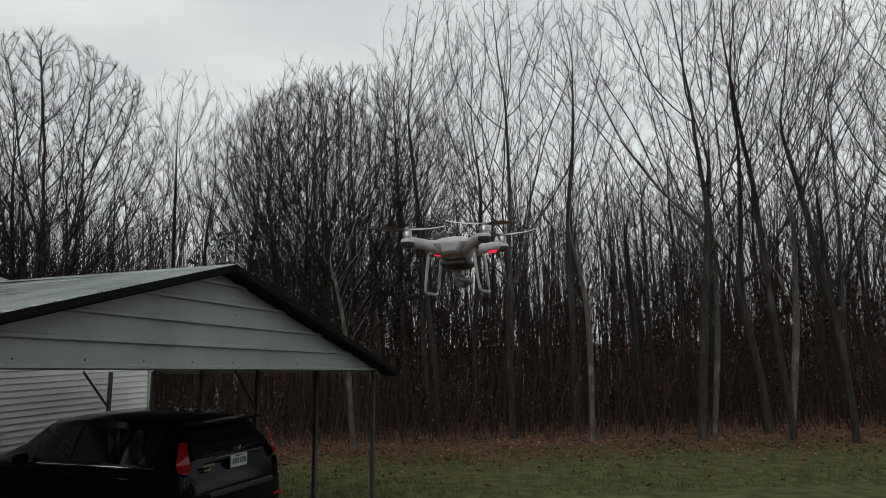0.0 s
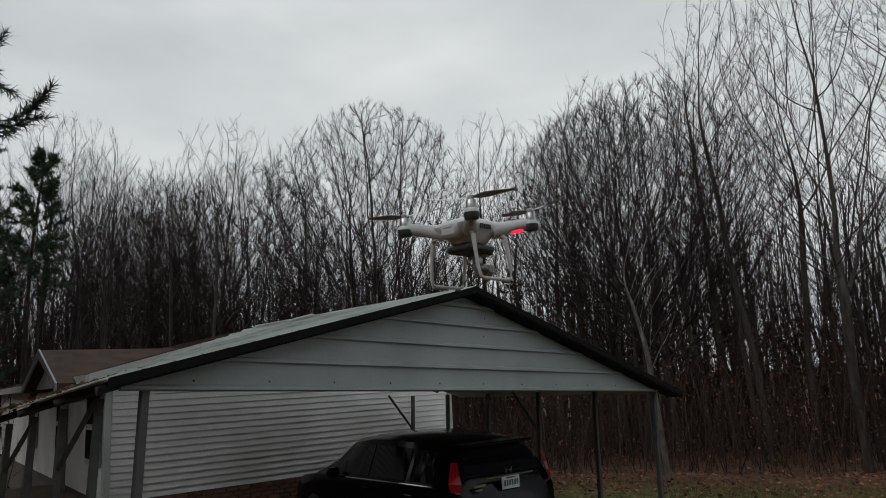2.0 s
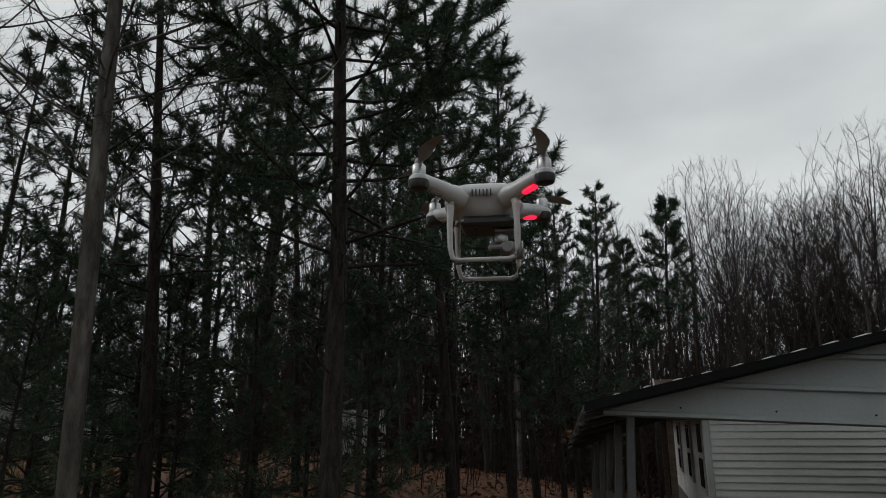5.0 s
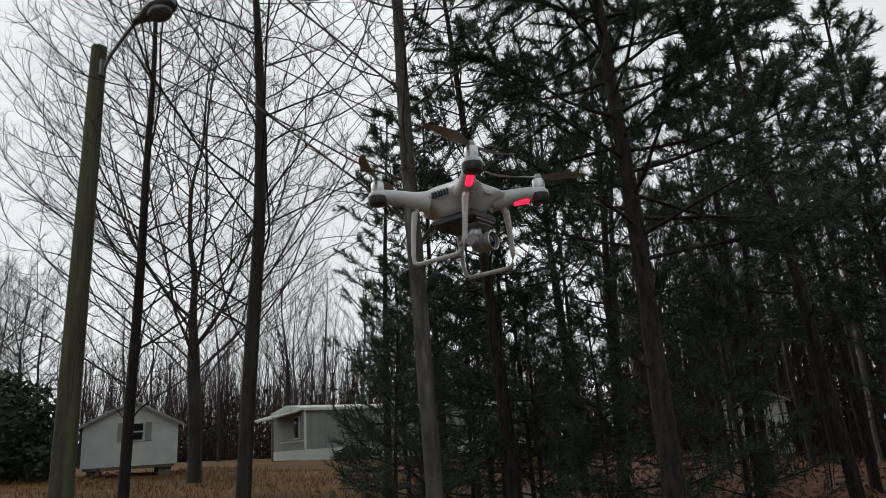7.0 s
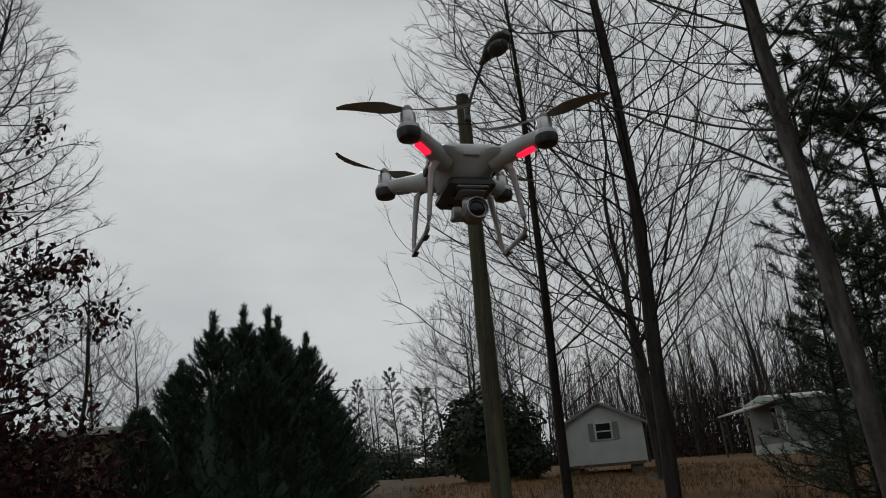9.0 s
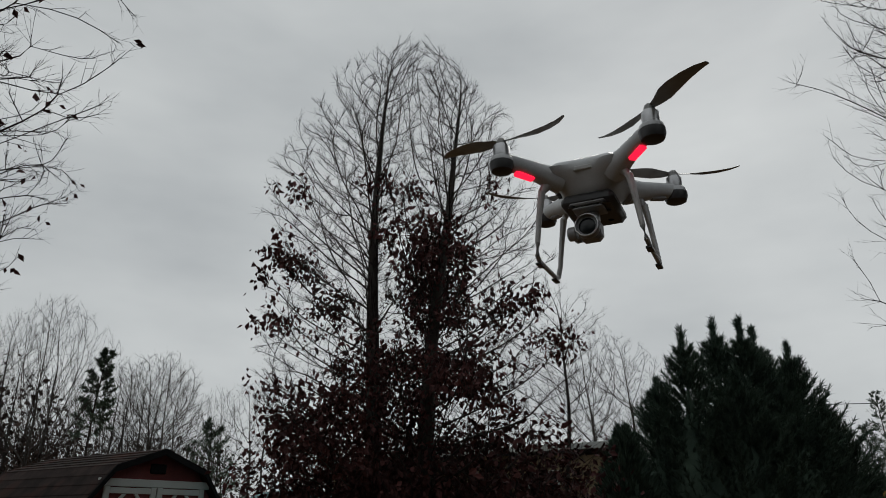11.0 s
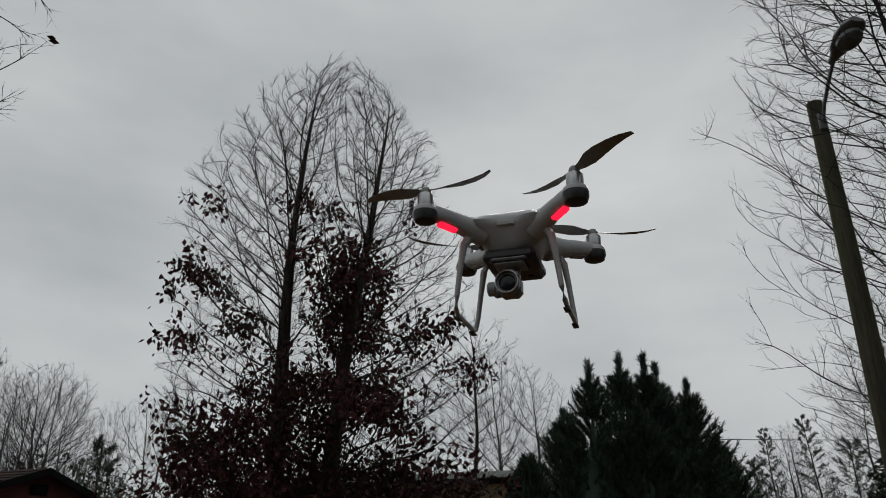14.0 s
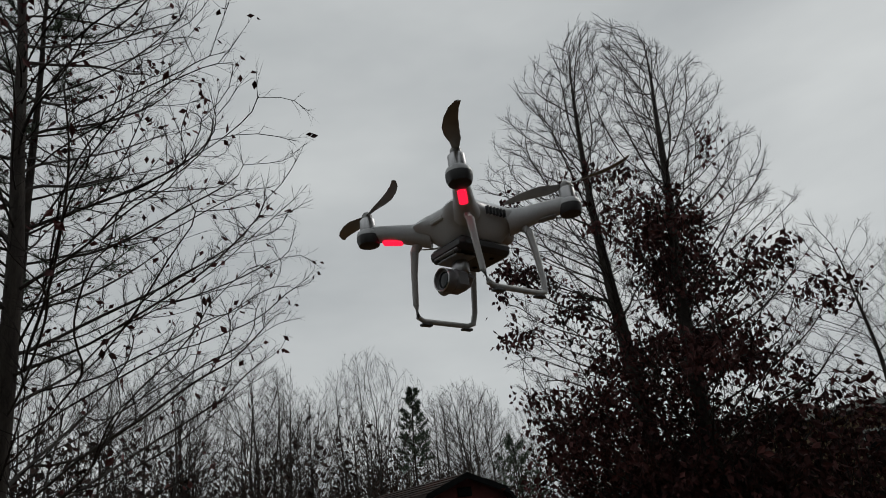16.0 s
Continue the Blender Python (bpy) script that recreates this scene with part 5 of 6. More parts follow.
for z in (0.35, 0.80):
    part("rail", Geo().box((-1.4, p_y, z), (0.05, 3.6, 0.09), bevel=0.008), M_DECK, deck)
for i, y in enumerate(np.linspace(p_y - 1.7, p_y + 1.7, 24)):
    part("baluster", Geo().box((-1.4, y, 0.55), (0.035, 0.035, 0.5)), M_DECK, deck)

# ---- vehicles ----


def wheel(parent, x, y, r=0.345, w=0.225):
    m = Matrix.Translation((x, y, r)) @ Matrix.Rotation(radians(90), 4, "Y")
    ty = part("wheel", Geo().turned([(r * 0.62, -w / 2), (r * 0.93, -w / 2), (r, -w * 0.35), (r, w * 0.35), (r * 0.93, w / 2), (r * 0.62, w / 2)], 24, m), M_TYRE, parent, "black tyre", True)
    side = 1 if x > 0 else -1
    g = Geo().turned([(r * 0.62, side * w * 0.25), (r * 0.60, side * w * 0.42), (r * 0.52, side * w * 0.36), (r * 0.1, side * w * 0.36)], 20, m)
    for i in range(5):
        a = i * 1.257
        g.box((0, 0, 0), (r * 0.11, r * 0.5, 0.02), m @ Matrix.Rotation(a, 4, "Z") @ Matrix.Translation((0, r * 0.32, side * w * 0.42)))
    part("rim", g, M_ALU, ty, "silver alloy rim", True)


def car(name, m, label, stations, paint, glass, wheels, r=0.345):
    """A car from cross sections: y, sill, belt height, roof height, half widths at sill, belt and roof."""
    ob = thing(name, m, label, "car")
    rings = []
    for y, lo, belt, top, a, b, c in stations:
        h = [(a * 0.90, lo), (a, lo + 0.10), (b + 0.02, lo + (belt - lo) * 0.55), (b, belt), (b - 0.02, belt + 0.02), (c + 0.04, top - 0.07), (c - 0.08, top - 0.012), (0, top)]
        rings.append([(x, y, z) for x, z in h] + [(-x, y, z) for x, z in h[-2::-1]])
    part("body", Geo().loft(rings), paint, ob, smooth=True)
    # side windows follow the sections a little proud of the body
    byy = sorted(stations)

    def at(y):
        for s0, s1 in zip(byy, byy[1:]):
            if s0[0] <= y <= s1[0]:
                t = (y - s0[0]) / (s1[0] - s0[0])
                return [p + (q - p) * t for p, q in zip(s0, s1)]
    for side in (-1, 1):
        for y0, y1 in glass:
            lo, hi = [], []
            for i in range(5):
                y = y0 + (y1 - y0) * i / 4
                _, _, belt, top, a, b, c = at(y)
                f0, f1 = 0.07, 0.86
                zb, zt = belt + 0.02, top - 0.07
                if zt - zb < 0.05:
                    continue
                xs = lambda u: (b - 0.02) + ((c + 0.04) - (b - 0.02)) * u
                lo.append((side * (xs(f0) + 0.006), y, zb + (zt - zb) * f0))
                hi.append((side * (xs(f1) + 0.006), y, zb + (zt - zb) * f1))
            if len(lo) > 1:
                g = Geo()
                n = len(lo)
                inner = [(x - side * 0.02, y, z) for x, y, z in lo + hi]
                g.add(lo + hi + inner, [(i, i + 1, n + i + 1, n + i) for i in range(n - 1)] + [(2 * n + i, 3 * n + i, 3 * n + i + 1, 2 * n + i + 1) for i in range(n - 1)])
                part("side_window", g, M_GLASS, ob)
    for y in wheels:
        for side in (-1, 1):
            wheel(ob, side * (stations[3][4] - 0.09), y, r)
    return ob


SUV = [(0.00, 0.42, 0.92, 0.95, 0.78, 0.80, 0.66), (0.07, 0.34, 1.00, 1.05, 0.84, 0.86, 0.70), (0.20, 0.30, 1.06, 1.40, 0.88, 0.89, 0.66), (0.42, 0.27, 1.07, 1.585, 0.90, 0.905, 0.62),
       (0.9, 0.25, 1.06, 1.645, 0.905, 0.91, 0.63), (1.6, 0.24, 1.04, 1.665, 0.905, 0.91, 0.64), (2.2, 0.24, 1.02, 1.65, 0.905, 0.91, 0.64), (2.75, 0.24, 1.00, 1.56, 0.905, 0.905, 0.62),
       (3.25, 0.25, 1.00, 1.28, 0.90, 0.90, 0.62), (3.55, 0.26, 0.99, 1.08, 0.90, 0.89, 0.66), (4.1, 0.28, 0.90, 0.97, 0.89, 0.86, 0.62), (4.4, 0.32, 0.76, 0.84, 0.84, 0.80, 0.55), (4.52, 0.42, 0.62, 0.68, 0.70, 0.68, 0.5)]
cx, cy = -2.47, 9.62
S_M = Matrix.Translation((cx, cy, ground_z(cx, cy) - 0.05)) @ Matrix.Rotation(radians(63.0), 4, "Z") @ Matrix.Rotation(radians(1.0), 4, "X")
suv = car("suv", S_M, "black compact sport utility car parked under the carport", SUV, M_CARBLACK, [(0.55, 1.05), (1.15, 1.98), (2.06, 3.05)], (0.85, 3.62))
part("rear_window", Geo().loft([[(x, y, z) for x in (-w, w)] + [(x, y + 0.02, z) for x in (w, -w)] for y, z, w in ((0.10, 1.20, 0.69), (0.165, 1.31, 0.65), (0.235, 1.43, 0.59), (0.30, 1.49, 0.55))]), M_GLASS, suv, "dark rear window")
part("roof_spoiler", Geo().box((0, 0.30, 1.575), (1.22, 0.26, 0.035), bevel=0.012), M_CARBLACK, suv)
bump = part("rear_bumper", Geo().loft([[(-0.80, -0.03, z), (-0.60, -0.09, z), (0.60, -0.09, z), (0.80, -0.03, z), (0.86, 0.12, z), (-0.86, 0.12, z)] for z in (0.40, 0.48, 0.72, 0.78)]), M_CARBLACK, suv, smooth=True)
part("bumper_insert", Geo().box((0, -0.078, 0.76), (1.2, 0.05, 0.08), bevel=0.02), M_DARKPL, bump, "dull dark bumper top")
for side in (-1, 1):
    lamp = part("tail_lamp", Geo().loft([[(side * 0.885, 0.15, 1.05), (side * 0.80, 0.035, 1.05), (side * 0.78, 0.06, 1.05), (side * 0.85, 0.15, 1.05)], [(side * 0.91, 0.17, 1.15), (side * 0.795, 0.045, 1.15), (side * 0.77, 0.08, 1.15), (side * 0.86, 0.17, 1.15)],
                                         [(side * 0.87, 0.19, 1.25), (side * 0.79, 0.09, 1.25), (side * 0.77, 0.12, 1.25), (side * 0.84, 0.19, 1.25)], [(side * 0.815, 0.22, 1.40), (side * 0.765, 0.15, 1.40), (side * 0.745, 0.17, 1.40), (side * 0.79, 0.22, 1.40)]]), M_TAIL, suv, "red tail lamp")
    part("reversing_lens", Geo().box((0, 0, 0), (0.12, 0.02, 0.085), Matrix.Translation((side * 0.83, 0.115, 1.075)) @ Matrix.Rotation(side * radians(58), 4, "Z"), 0.008), M_CLEAR, lamp, "clear lower lens")
    part("reflector", Geo().box((side * 0.70, -0.075, 0.55), (0.16, 0.02, 0.04)), M_TAIL, bump)
    part("door_mirror", Geo().box((side * 1.0, 2.86, 1.08), (0.20, 0.13, 0.15), bevel=0.04), M_CARBLACK, suv)
    part("belt_strip", Geo().tube([(side * 0.918, 0.5, 1.085), (side * 0.924, 1.2, 1.07), (side * 0.924, 2.2, 1.04), (side * 0.916, 3.0, 1.015)], 0.009, 4), M_CHROME, suv, "thin chrome strip")
    for y in (1.0, 2.05):
        part("door_handle", Geo().box((side * 0.935, y, 0.93), (0.03, 0.19, 0.035), bevel=0.01), M_CARBLACK, suv)
part("chrome_strip", Geo().box((0, 0.012, 1.175), (0.86, 0.03, 0.025), bevel=0.006), M_CHROME, suv, "chrome strip over the plate")
plate = part("number_plate", Geo().box((0, 0.0, 1.085), (0.31, 0.02, 0.155), bevel=0.004), M_PLATE, suv, "pale number plate")
for i in range(6):
    part("bar", Geo().box((-0.11 + i * 0.044, -0.012, 1.085), (0.028, 0.006, 0.07)), M_INK, plate)
part("bar", Geo().box((0, -0.012, 1.148), (0.16, 0.006, 0.016)), M_INK, plate)
part("badge", Geo().tube([(-0.05, 0.02, 1.275), (-0.04, 0.03, 1.21), (-0.035, 0.03, 1.24), (0.035, 0.03, 1.24), (0.04, 0.03, 1.21), (0.05, 0.02, 1.275)], 0.008, 5), M_CHROME, suv, "small chrome badge")
part("name_bars", Geo().box((-0.52, 0.02, 1.10), (0.20, 0.012, 0.03)).box((-0.54, 0.018, 1.05), (0.12, 0.012, 0.025)), M_CHROME, suv)
part("wiper", Geo().tube([(0.0, 0.10, 1.21), (-0.32, 0.11, 1.235)], 0.009, 4), M_TRIM_DARK, suv)

SEDAN = [(0.0, 0.40, 0.75, 0.80, 0.70, 0.72, 0.55), (0.1, 0.30, 0.88, 0.95, 0.80, 0.80, 0.58), (0.9, 0.25, 0.92, 1.00, 0.84, 0.84, 0.60), (1.5, 0.24, 0.92, 1.36, 0.85, 0.85, 0.52), (2.2, 0.24, 0.91, 1.42, 0.85, 0.85, 0.54),
         (2.8, 0.24, 0.90, 1.30, 0.85, 0.85, 0.54), (3.3, 0.24, 0.90, 0.97, 0.85, 0.84, 0.60), (4.2, 0.27, 0.78, 0.84, 0.82, 0.80, 0.56), (4.55, 0.36, 0.60, 0.66, 0.70, 0.68, 0.5)]
x, y = -28.6, -43.6
car("sedan", Matrix.Translation((x, y, ground_z(x, y))) @ Matrix.Rotation(radians(122 - 0.0), 4, "Z") @ Matrix.Translation((0, -2.3, 0)), "old silver sedan parked at the far end of the field", SEDAN, M_CARSILVER, [(1.2, 1.95), (2.05, 3.0)], (0.9, 3.65), 0.31)
x, y = 3.7, -9.0
car("sedan", Matrix.Translation((x, y, ground_z(x, y) - 0.02)) @ Matrix.Rotation(radians(75), 4, "Z") @ Matrix.Translation((0, -2.3, 0)), "teal car parked under the oak", SEDAN, M_CARTEAL, [(1.2, 1.95), (2.05, 3.0)], (0.9, 3.65), 0.31)

# ---- lamp pole ----
px, py = -4.43, -3.25
pole = thing("yard_lamp", Matrix.Translation((px, py, ground_z(px, py))), "weathered wooden pole with a dusk-to-dawn lamp on a short arm", "lamp")
ph = 6.42 - ground_z(px, py)
part("pole", Geo().tube([(0.03, 0.0, -0.3), (0.02, 0, ph * 0.4), (0.0, 0, ph * 0.75), (0, 0, ph)], [0.125, 0.113, 0.098, 0.088], 14), M_POLEWOOD, pole, smooth=True)
part("bracket", Geo().box((0.02, 0.10, ph - 0.32), (0.09, 0.04, 0.22), bevel=0.008), M_LAMPHEAD, pole)
part("arm", Geo().tube([(0.02, 0.10, ph - 0.36), (0.03, 0.22, ph - 0.16), (0.07, 0.50, ph + 0.06), (0.10, 0.66, ph + 0.13)], 0.022, 8), M_LAMPHEAD, pole, smooth=True)
head_m = Matrix.Translation((0.11, 0.66, ph + 0.13)) @ Matrix.Rotation(radians(12), 4, "X")
rings = []
for y, w, lo, hi in ((-0.06, 0.035, -0.03, 0.035), (0.05, 0.06, -0.05, 0.05), (0.16, 0.115, -0.055, 0.085), (0.30, 0.15, -0.05, 0.10), (0.44, 0.135, -0.045, 0.085), (0.52, 0.07, -0.03, 0.04)):
    rings.append([(w * math.cos(a), y, (hi if math.sin(a) > 0 else -lo) * math.sin(a)) for a in (2 * math.pi * j / 14 for j in range(14))])
head = part("lamp_head", Geo().loft(rings, head_m), M_LAMPHEAD, pole, "grey lamp housing", True)
part("refractor", Geo().loft([[(w * math.cos(a), 0.31 + w * 1.15 * math.sin(a), z) for a in (2 * math.pi * j / 14 for j in range(14))] for w, z in ((0.13, -0.045), (0.125, -0.085), (0.09, -0.115), (0.02, -0.125))], head_m), M_LAMPGLASS, head, "dull ribbed lamp glass", True)
part("wire", Geo().tube([(0.03, 0.11, ph - 0.4), (0.10, 0.16, ph * 0.6), (0.12, 0.13, ph * 0.3)], 0.006, 4), M_CABLE, pole)

# ---- field: shed, mobile home, tan house, barn ----
shed_m = axes((-18.25, -14.93, ground_z(-18.25, -14.93)), (-0.678, 0.735, 0), (-0.735, -0.678, 0))
shed = thing("white_shed", shed_m, "small white wooden shed on blocks with one front window", "shed")
z0, ze, zp = 0.32, 1.70, 2.50
sw = 1.46
part("wall", Geo().prism([(-sw, z0), (sw, z0), (sw, ze), (0, zp - 0.06), (-sw, ze)], 0, 3.6), M_WHITE, shed)
for side in (-1, 1):
    part("roof", Geo().loft([[(0, y, zp), (side * (sw + 0.18), y, ze - 0.06), (side * (sw + 0.18), y, ze - 0.13), (0, y, zp - 0.07)] for y in (-0.16, 3.8)]), M_SHINGLE, shed, "grey-brown roof")
    part("barge_board", Geo().loft([[(0, y, zp + 0.01), (side * (sw + 0.2), y, ze - 0.06), (side * (sw + 0.2), y, ze - 0.17), (0, y, zp - 0.10)] for y in (-0.19, -0.165)]), M_GREYSIDE, shed)
    part("corner_board", Geo().box((side * (sw - 0.03), -0.012, (z0 + ze) / 2), (0.10, 0.03, ze - z0)), M_WHITE, shed)
    for y in (0.3, 3.2):
        part("block", Geo().box((side * 1.1, y, z0 / 2 - 0.05), (0.4, 0.4, z0 + 0.1)), M_MORTAR, shed)
for i in range(1, 12):
    part("groove_batten", Geo().box((-sw + i * 2 * sw / 12, -0.006, (z0 + ze) / 2), (0.02, 0.012, ze - z0)), M_WHITE, shed)
win = part("window", Geo().box((0.1, -0.02, 1.42), (0.62, 0.05, 0.62), bevel=0.01), M_WHITE, shed)
part("pane", Geo().box((0.1, -0.045, 1.57), (0.50, 0.02, 0.24)), M_GLASS, win)
part("pane", Geo().box((0.1, -0.045, 1.28), (0.50, 0.02, 0.24)), M_GLASS, win)
for side in (-1, 1):
    part("shutter", Geo().box((0.1 + side * 0.43, -0.02, 1.42), (0.20, 0.03, 0.62), bevel=0.006), M_GREYSIDE, win, "grey shutter")
part("sill_beam", Geo().box((0, 0.05, z0 - 0.05), (2.8, 0.12, 0.10)), M_DECK, shed)
logs = thing("log_pile", shed_m, "few reddish logs stacked before the shed", "logs")
for i in range(5):
    part("log", Geo().tube([(-0.95 + i * 0.15, -0.6, 0.12 + (0.14 if i in (1, 3) else 0)), (-0.95 + i * 0.15, -0.2, 0.12 + (0.14 if i in (1, 3) else 0))], 0.075, 8), M_BRICK, logs)

t_m = axes((-32.0, -16.1, ground_z(-32.0, -16.1) - 0.15), (-0.81, 0.58, 0), (-0.58, -0.81, 0))
home = thing("mobile_home", t_m, "grey metal mobile home with pale roof and white skirting", "house")
part("wall", Geo().box((8.0, 2.1, 1.75), (16.0, 4.2, 2.15)), M_GREYSIDE, home)
part("skirting", Geo().box((8.0, 2.1, 0.33), (16.05, 4.25, 0.72)), M_WHITE, home, "white skirting")
part("roof", Geo().loft([[(x, -0.12, 2.80), (x, 2.1, 3.10), (x, 4.3, 2.80), (x, 4.3, 2.72), (x, -0.12, 2.72)] for x in (-0.15, 16.2)]), M_ROOFSTEEL, home, "pale metal roof")
part("corner_trim", Geo().box((0.0, 0.0, 1.75), (0.10, 0.10, 2.15)), M_WHITE, home)
part("gutter", Geo().box((8.0, -0.14, 2.72), (16.2, 0.08, 0.09)), M_WHITE, home)
for i in range(38):
    part("siding_rib", Geo().box((0.35 + i * 0.41, -0.012, 1.75), (0.025, 0.025, 2.1)), M_GREYSIDE, home)
w = part("window", Geo().box((-0.02, 1.0, 1.85), (0.06, 0.7, 1.2), bevel=0.01), M_WHITE, home)
part("pane", Geo().box((-0.05, 1.0, 1.85), (0.03, 0.56, 1.05)), M_GLASS, w)
part("porch_canopy", Geo().loft([[(-1.7, y, 2.35), (0.0, y, 2.75), (0.0, y, 2.68), (-1.7, y, 2.28)] for y in (0.4, 4.2)]), M_GREYSIDE, home, "sloping porch canopy")
for y in (0.5, 4.1):
    part("porch_post", Geo().box((-1.6, y, 1.2), (0.09, 0.09, 2.4)), M_DECK, home)
part("porch_rail", Geo().box((-0.05, 1.6, 1.15), (0.05, 3.0, 0.06)), M_WHITE, home)

b_m = axes((-2.72, -16.2, ground_z(-2.72, -16.2) - 0.3), (1.0, -0.10, 0), (0.10, 1.0, 0))
tan = thing("tan_house", b_m, "low tan-sided house with a pale overhanging roof edge", "house")
part("wall", Geo().box((3.4, -2.5, 1.05), (6.4, 5.0, 2.1)), M_TAN, tan)
part("roof", Geo().loft([[(-0.35, y, 2.42 - 0.0), (7.0, y, 2.12), (7.0, y, 2.02), (-0.35, y, 2.30)] for y in (0.35, -5.4)]), M_GREYSIDE, tan, "flat grey roof")
part("fascia", Geo().loft([[(x, 0.37, z + 0.02), (x, 0.40, z + 0.02), (x, 0.40, z - 0.14), (x, 0.37, z - 0.14)] for x, z in ((-0.36, 2.42), (7.0, 2.12))]), M_WHITE, tan, "white fascia board")
w = part("window", Geo().box((2.1, 0.02, 1.25), (0.9, 0.06, 0.9), bevel=0.01), M_WHITE, tan)
part("pane", Geo().box((2.1, 0.05, 1.25), (0.74, 0.03, 0.74)), M_GLASS, w)
for i in range(9):
    part("siding_board", Geo().prism([(0.0, 0.0), (0.014, 0.004), (0.003, 0.21), (0.0, 0.21)], 0.2, 6.6, Matrix.Translation((0, 0.002, 0.1 + i * 0.215)) @ Matrix.Rotation(radians(-90), 4, "Z") @ Matrix.Diagonal((-1, 1, 1, 1))), M_TAN, tan)

k_m = axes((3.25, -10.15, ground_z(3.25, -10.15) - 0.2), (1, 0.18, 0), (-0.18, 1, 0))
kiosk = thing("tan_outbuilding", k_m, "narrow tan outbuilding with a white roof edge behind the oak", "shed")
kh = 2.42 - ground_z(3.25, -10.15) + 0.2
part("wall", Geo().box((0, -0.6, kh / 2), (0.68, 1.2, kh)), M_TAN, kiosk)
part("roof", Geo().box((0.05, -0.6, kh + 0.035), (0.95, 1.45, 0.07), bevel=0.01), M_WHITE, kiosk, "white roof edge")

barn_m = axes((6.15, -8.23, ground_z(6.15, -8.23)), (-0.502, -0.865, 0), (0.865, -0.502, 0))
barn = thing("barn_shed", barn_m, "red gambrel barn shed with white-framed double doors", "shed")
bh = 2.56 - ground_z(6.15, -8.23)
bw = 1.3
gam = [(-bw, 0.0), (bw, 0.0), (bw, bh - 1.02), (0.80, bh - 0.34), (0, bh - 0.04), (-0.80, bh - 0.34), (-bw, bh - 1.02)]
part("wall", Geo().prism(gam, 0.0, 3.6), M_REDBARN, barn)
rp = [(0, bh), (0.84, bh - 0.31), (bw + 0.14, bh - 1.08)]
for side in (-1, 1):
    for (x0, a0), (x1, a1) in zip(rp, rp[1:]):
        part("roof_slope", Geo().loft([[(side * x0, y, a0), (side * x1, y, a1), (side * x1, y, a1 - 0.05), (side * x0, y, a0 - 0.05)] for y in (-0.16, 3.75)]), M_BARNROOF, barn, "dark brown shingle roof")
        n = 5
        for k in range(n):
            u0, u1 = k / n, (k + 1) / n
            part("shingle_course", Geo().loft([[(side * (x0 + (x1 - x0) * u0), y, a0 + (a1 - a0) * u0 + 0.004), (side * (x0 + (x1 - x0) * u1), y, a0 + (a1 - a0) * u1 + 0.022), (side * (x0 + (x1 - x0) * u1), y, a0 + (a1 - a0) * u1)] for y in (-0.15, 3.74)]), M_BARNROOF, barn)
        part("trim", Geo().loft([[(side * x0, y, a0 + 0.01), (side * x1, y, a1 + 0.01), (side * x1, y, a1 - 0.10), (side * x0, y, a0 - 0.10)] for y in (-0.19, -0.165)]), M_TRIM_DARK, barn, "dark edge trim")
part("vent", Geo().box((0, -0.02, bh - 0.32), (0.30, 0.04, 0.16), bevel=0.02), M_TRIM_DARK, barn)
dz = bh - 0.62
part("door_lintel", Geo().box((0, -0.045, dz + 0.06), (2.05, 0.06, 0.12), bevel=0.008), M_WHITE, barn, "white lintel board")
for side in (-1, 1):
    d = part("door", Geo().box((side * 0.46, -0.02, dz / 2), (0.90, 0.04, dz - 0.04)), M_REDBARN, barn)
    for x in (side * 0.06, side * 0.88):
        part("door_stile", Geo().box((x, -0.055, dz / 2), (0.10, 0.03, dz), bevel=0.005), M_WHITE, d, "white door frame board")
    part("door_rail", Geo().box((side * 0.47, -0.055, dz - 0.06), (0.72, 0.03, 0.09), bevel=0.005), M_WHITE, d)
    part("door_rail", Geo().box((side * 0.47, -0.055, dz * 0.45), (0.72, 0.03, 0.09), bevel=0.005), M_WHITE, d)
    for a, b in ((side * 0.12, side * 0.34), (side * 0.82, side * 0.60)):
        part("door_brace", Geo().loft([[(a, y, dz - 0.36), (b, y, dz - 0.11), (b + 0.06 * (1 if b > a else -1), y, dz - 0.11), (a, y, dz - 0.45)] for y in (-0.07, -0.042)]), M_WHITE, d)
    part("corner_board", Geo().box((side * (bw - 0.04), -0.02, (bh - 1.02) / 2), (0.09, 0.05, bh - 1.02)), M_WHITE, barn)

# yellow post, small white hut among the pines, dirt track, overhead line
sx, sy = -17.2, -32.4
sign = thing("marker_post", Matrix.Translation((sx, sy, ground_z(sx, sy))), "yellow wooden marker at the end of the drive", "post")
part("board", Geo().box((0, 0, 0.55), (0.62, 0.10, 1.1), bevel=0.03), M_YELLOW, sign)
part("stake", Geo().box((0.1, 0.0, 0.4), (0.10, 0.14, 1.3)), M_DECK, sign)
hut = thing("white_hut", axes((-28.5, 5.4, ground_z(-28.5, 5.4)), (0.15, 1, 0), (-1, 0.15, 0)), "small white hut glimpsed between the pine trunks", "shed")
part("wall", Geo().box((0, 1.2, 1.0), (2.2, 2.4, 2.0)), M_WHITE, hut)
part("roof", Geo().loft([[(-1.3, y, 2.0), (0, y, 2.6), (1.3, y, 2.0), (1.3, y, 1.92), (0, y, 2.5), (-1.3, y, 1.92)] for y in (-0.2, 2.6)]), M_GREYSIDE, hut)
tv = []
way = [(-1.5, -4.0), (-3.0, -7.0), (-6.5, -11.0), (-11.0, -17.5), (-16.5, -27.0), (-21.0, -36.0), (-24.0, -46.0)]
fine_way = []
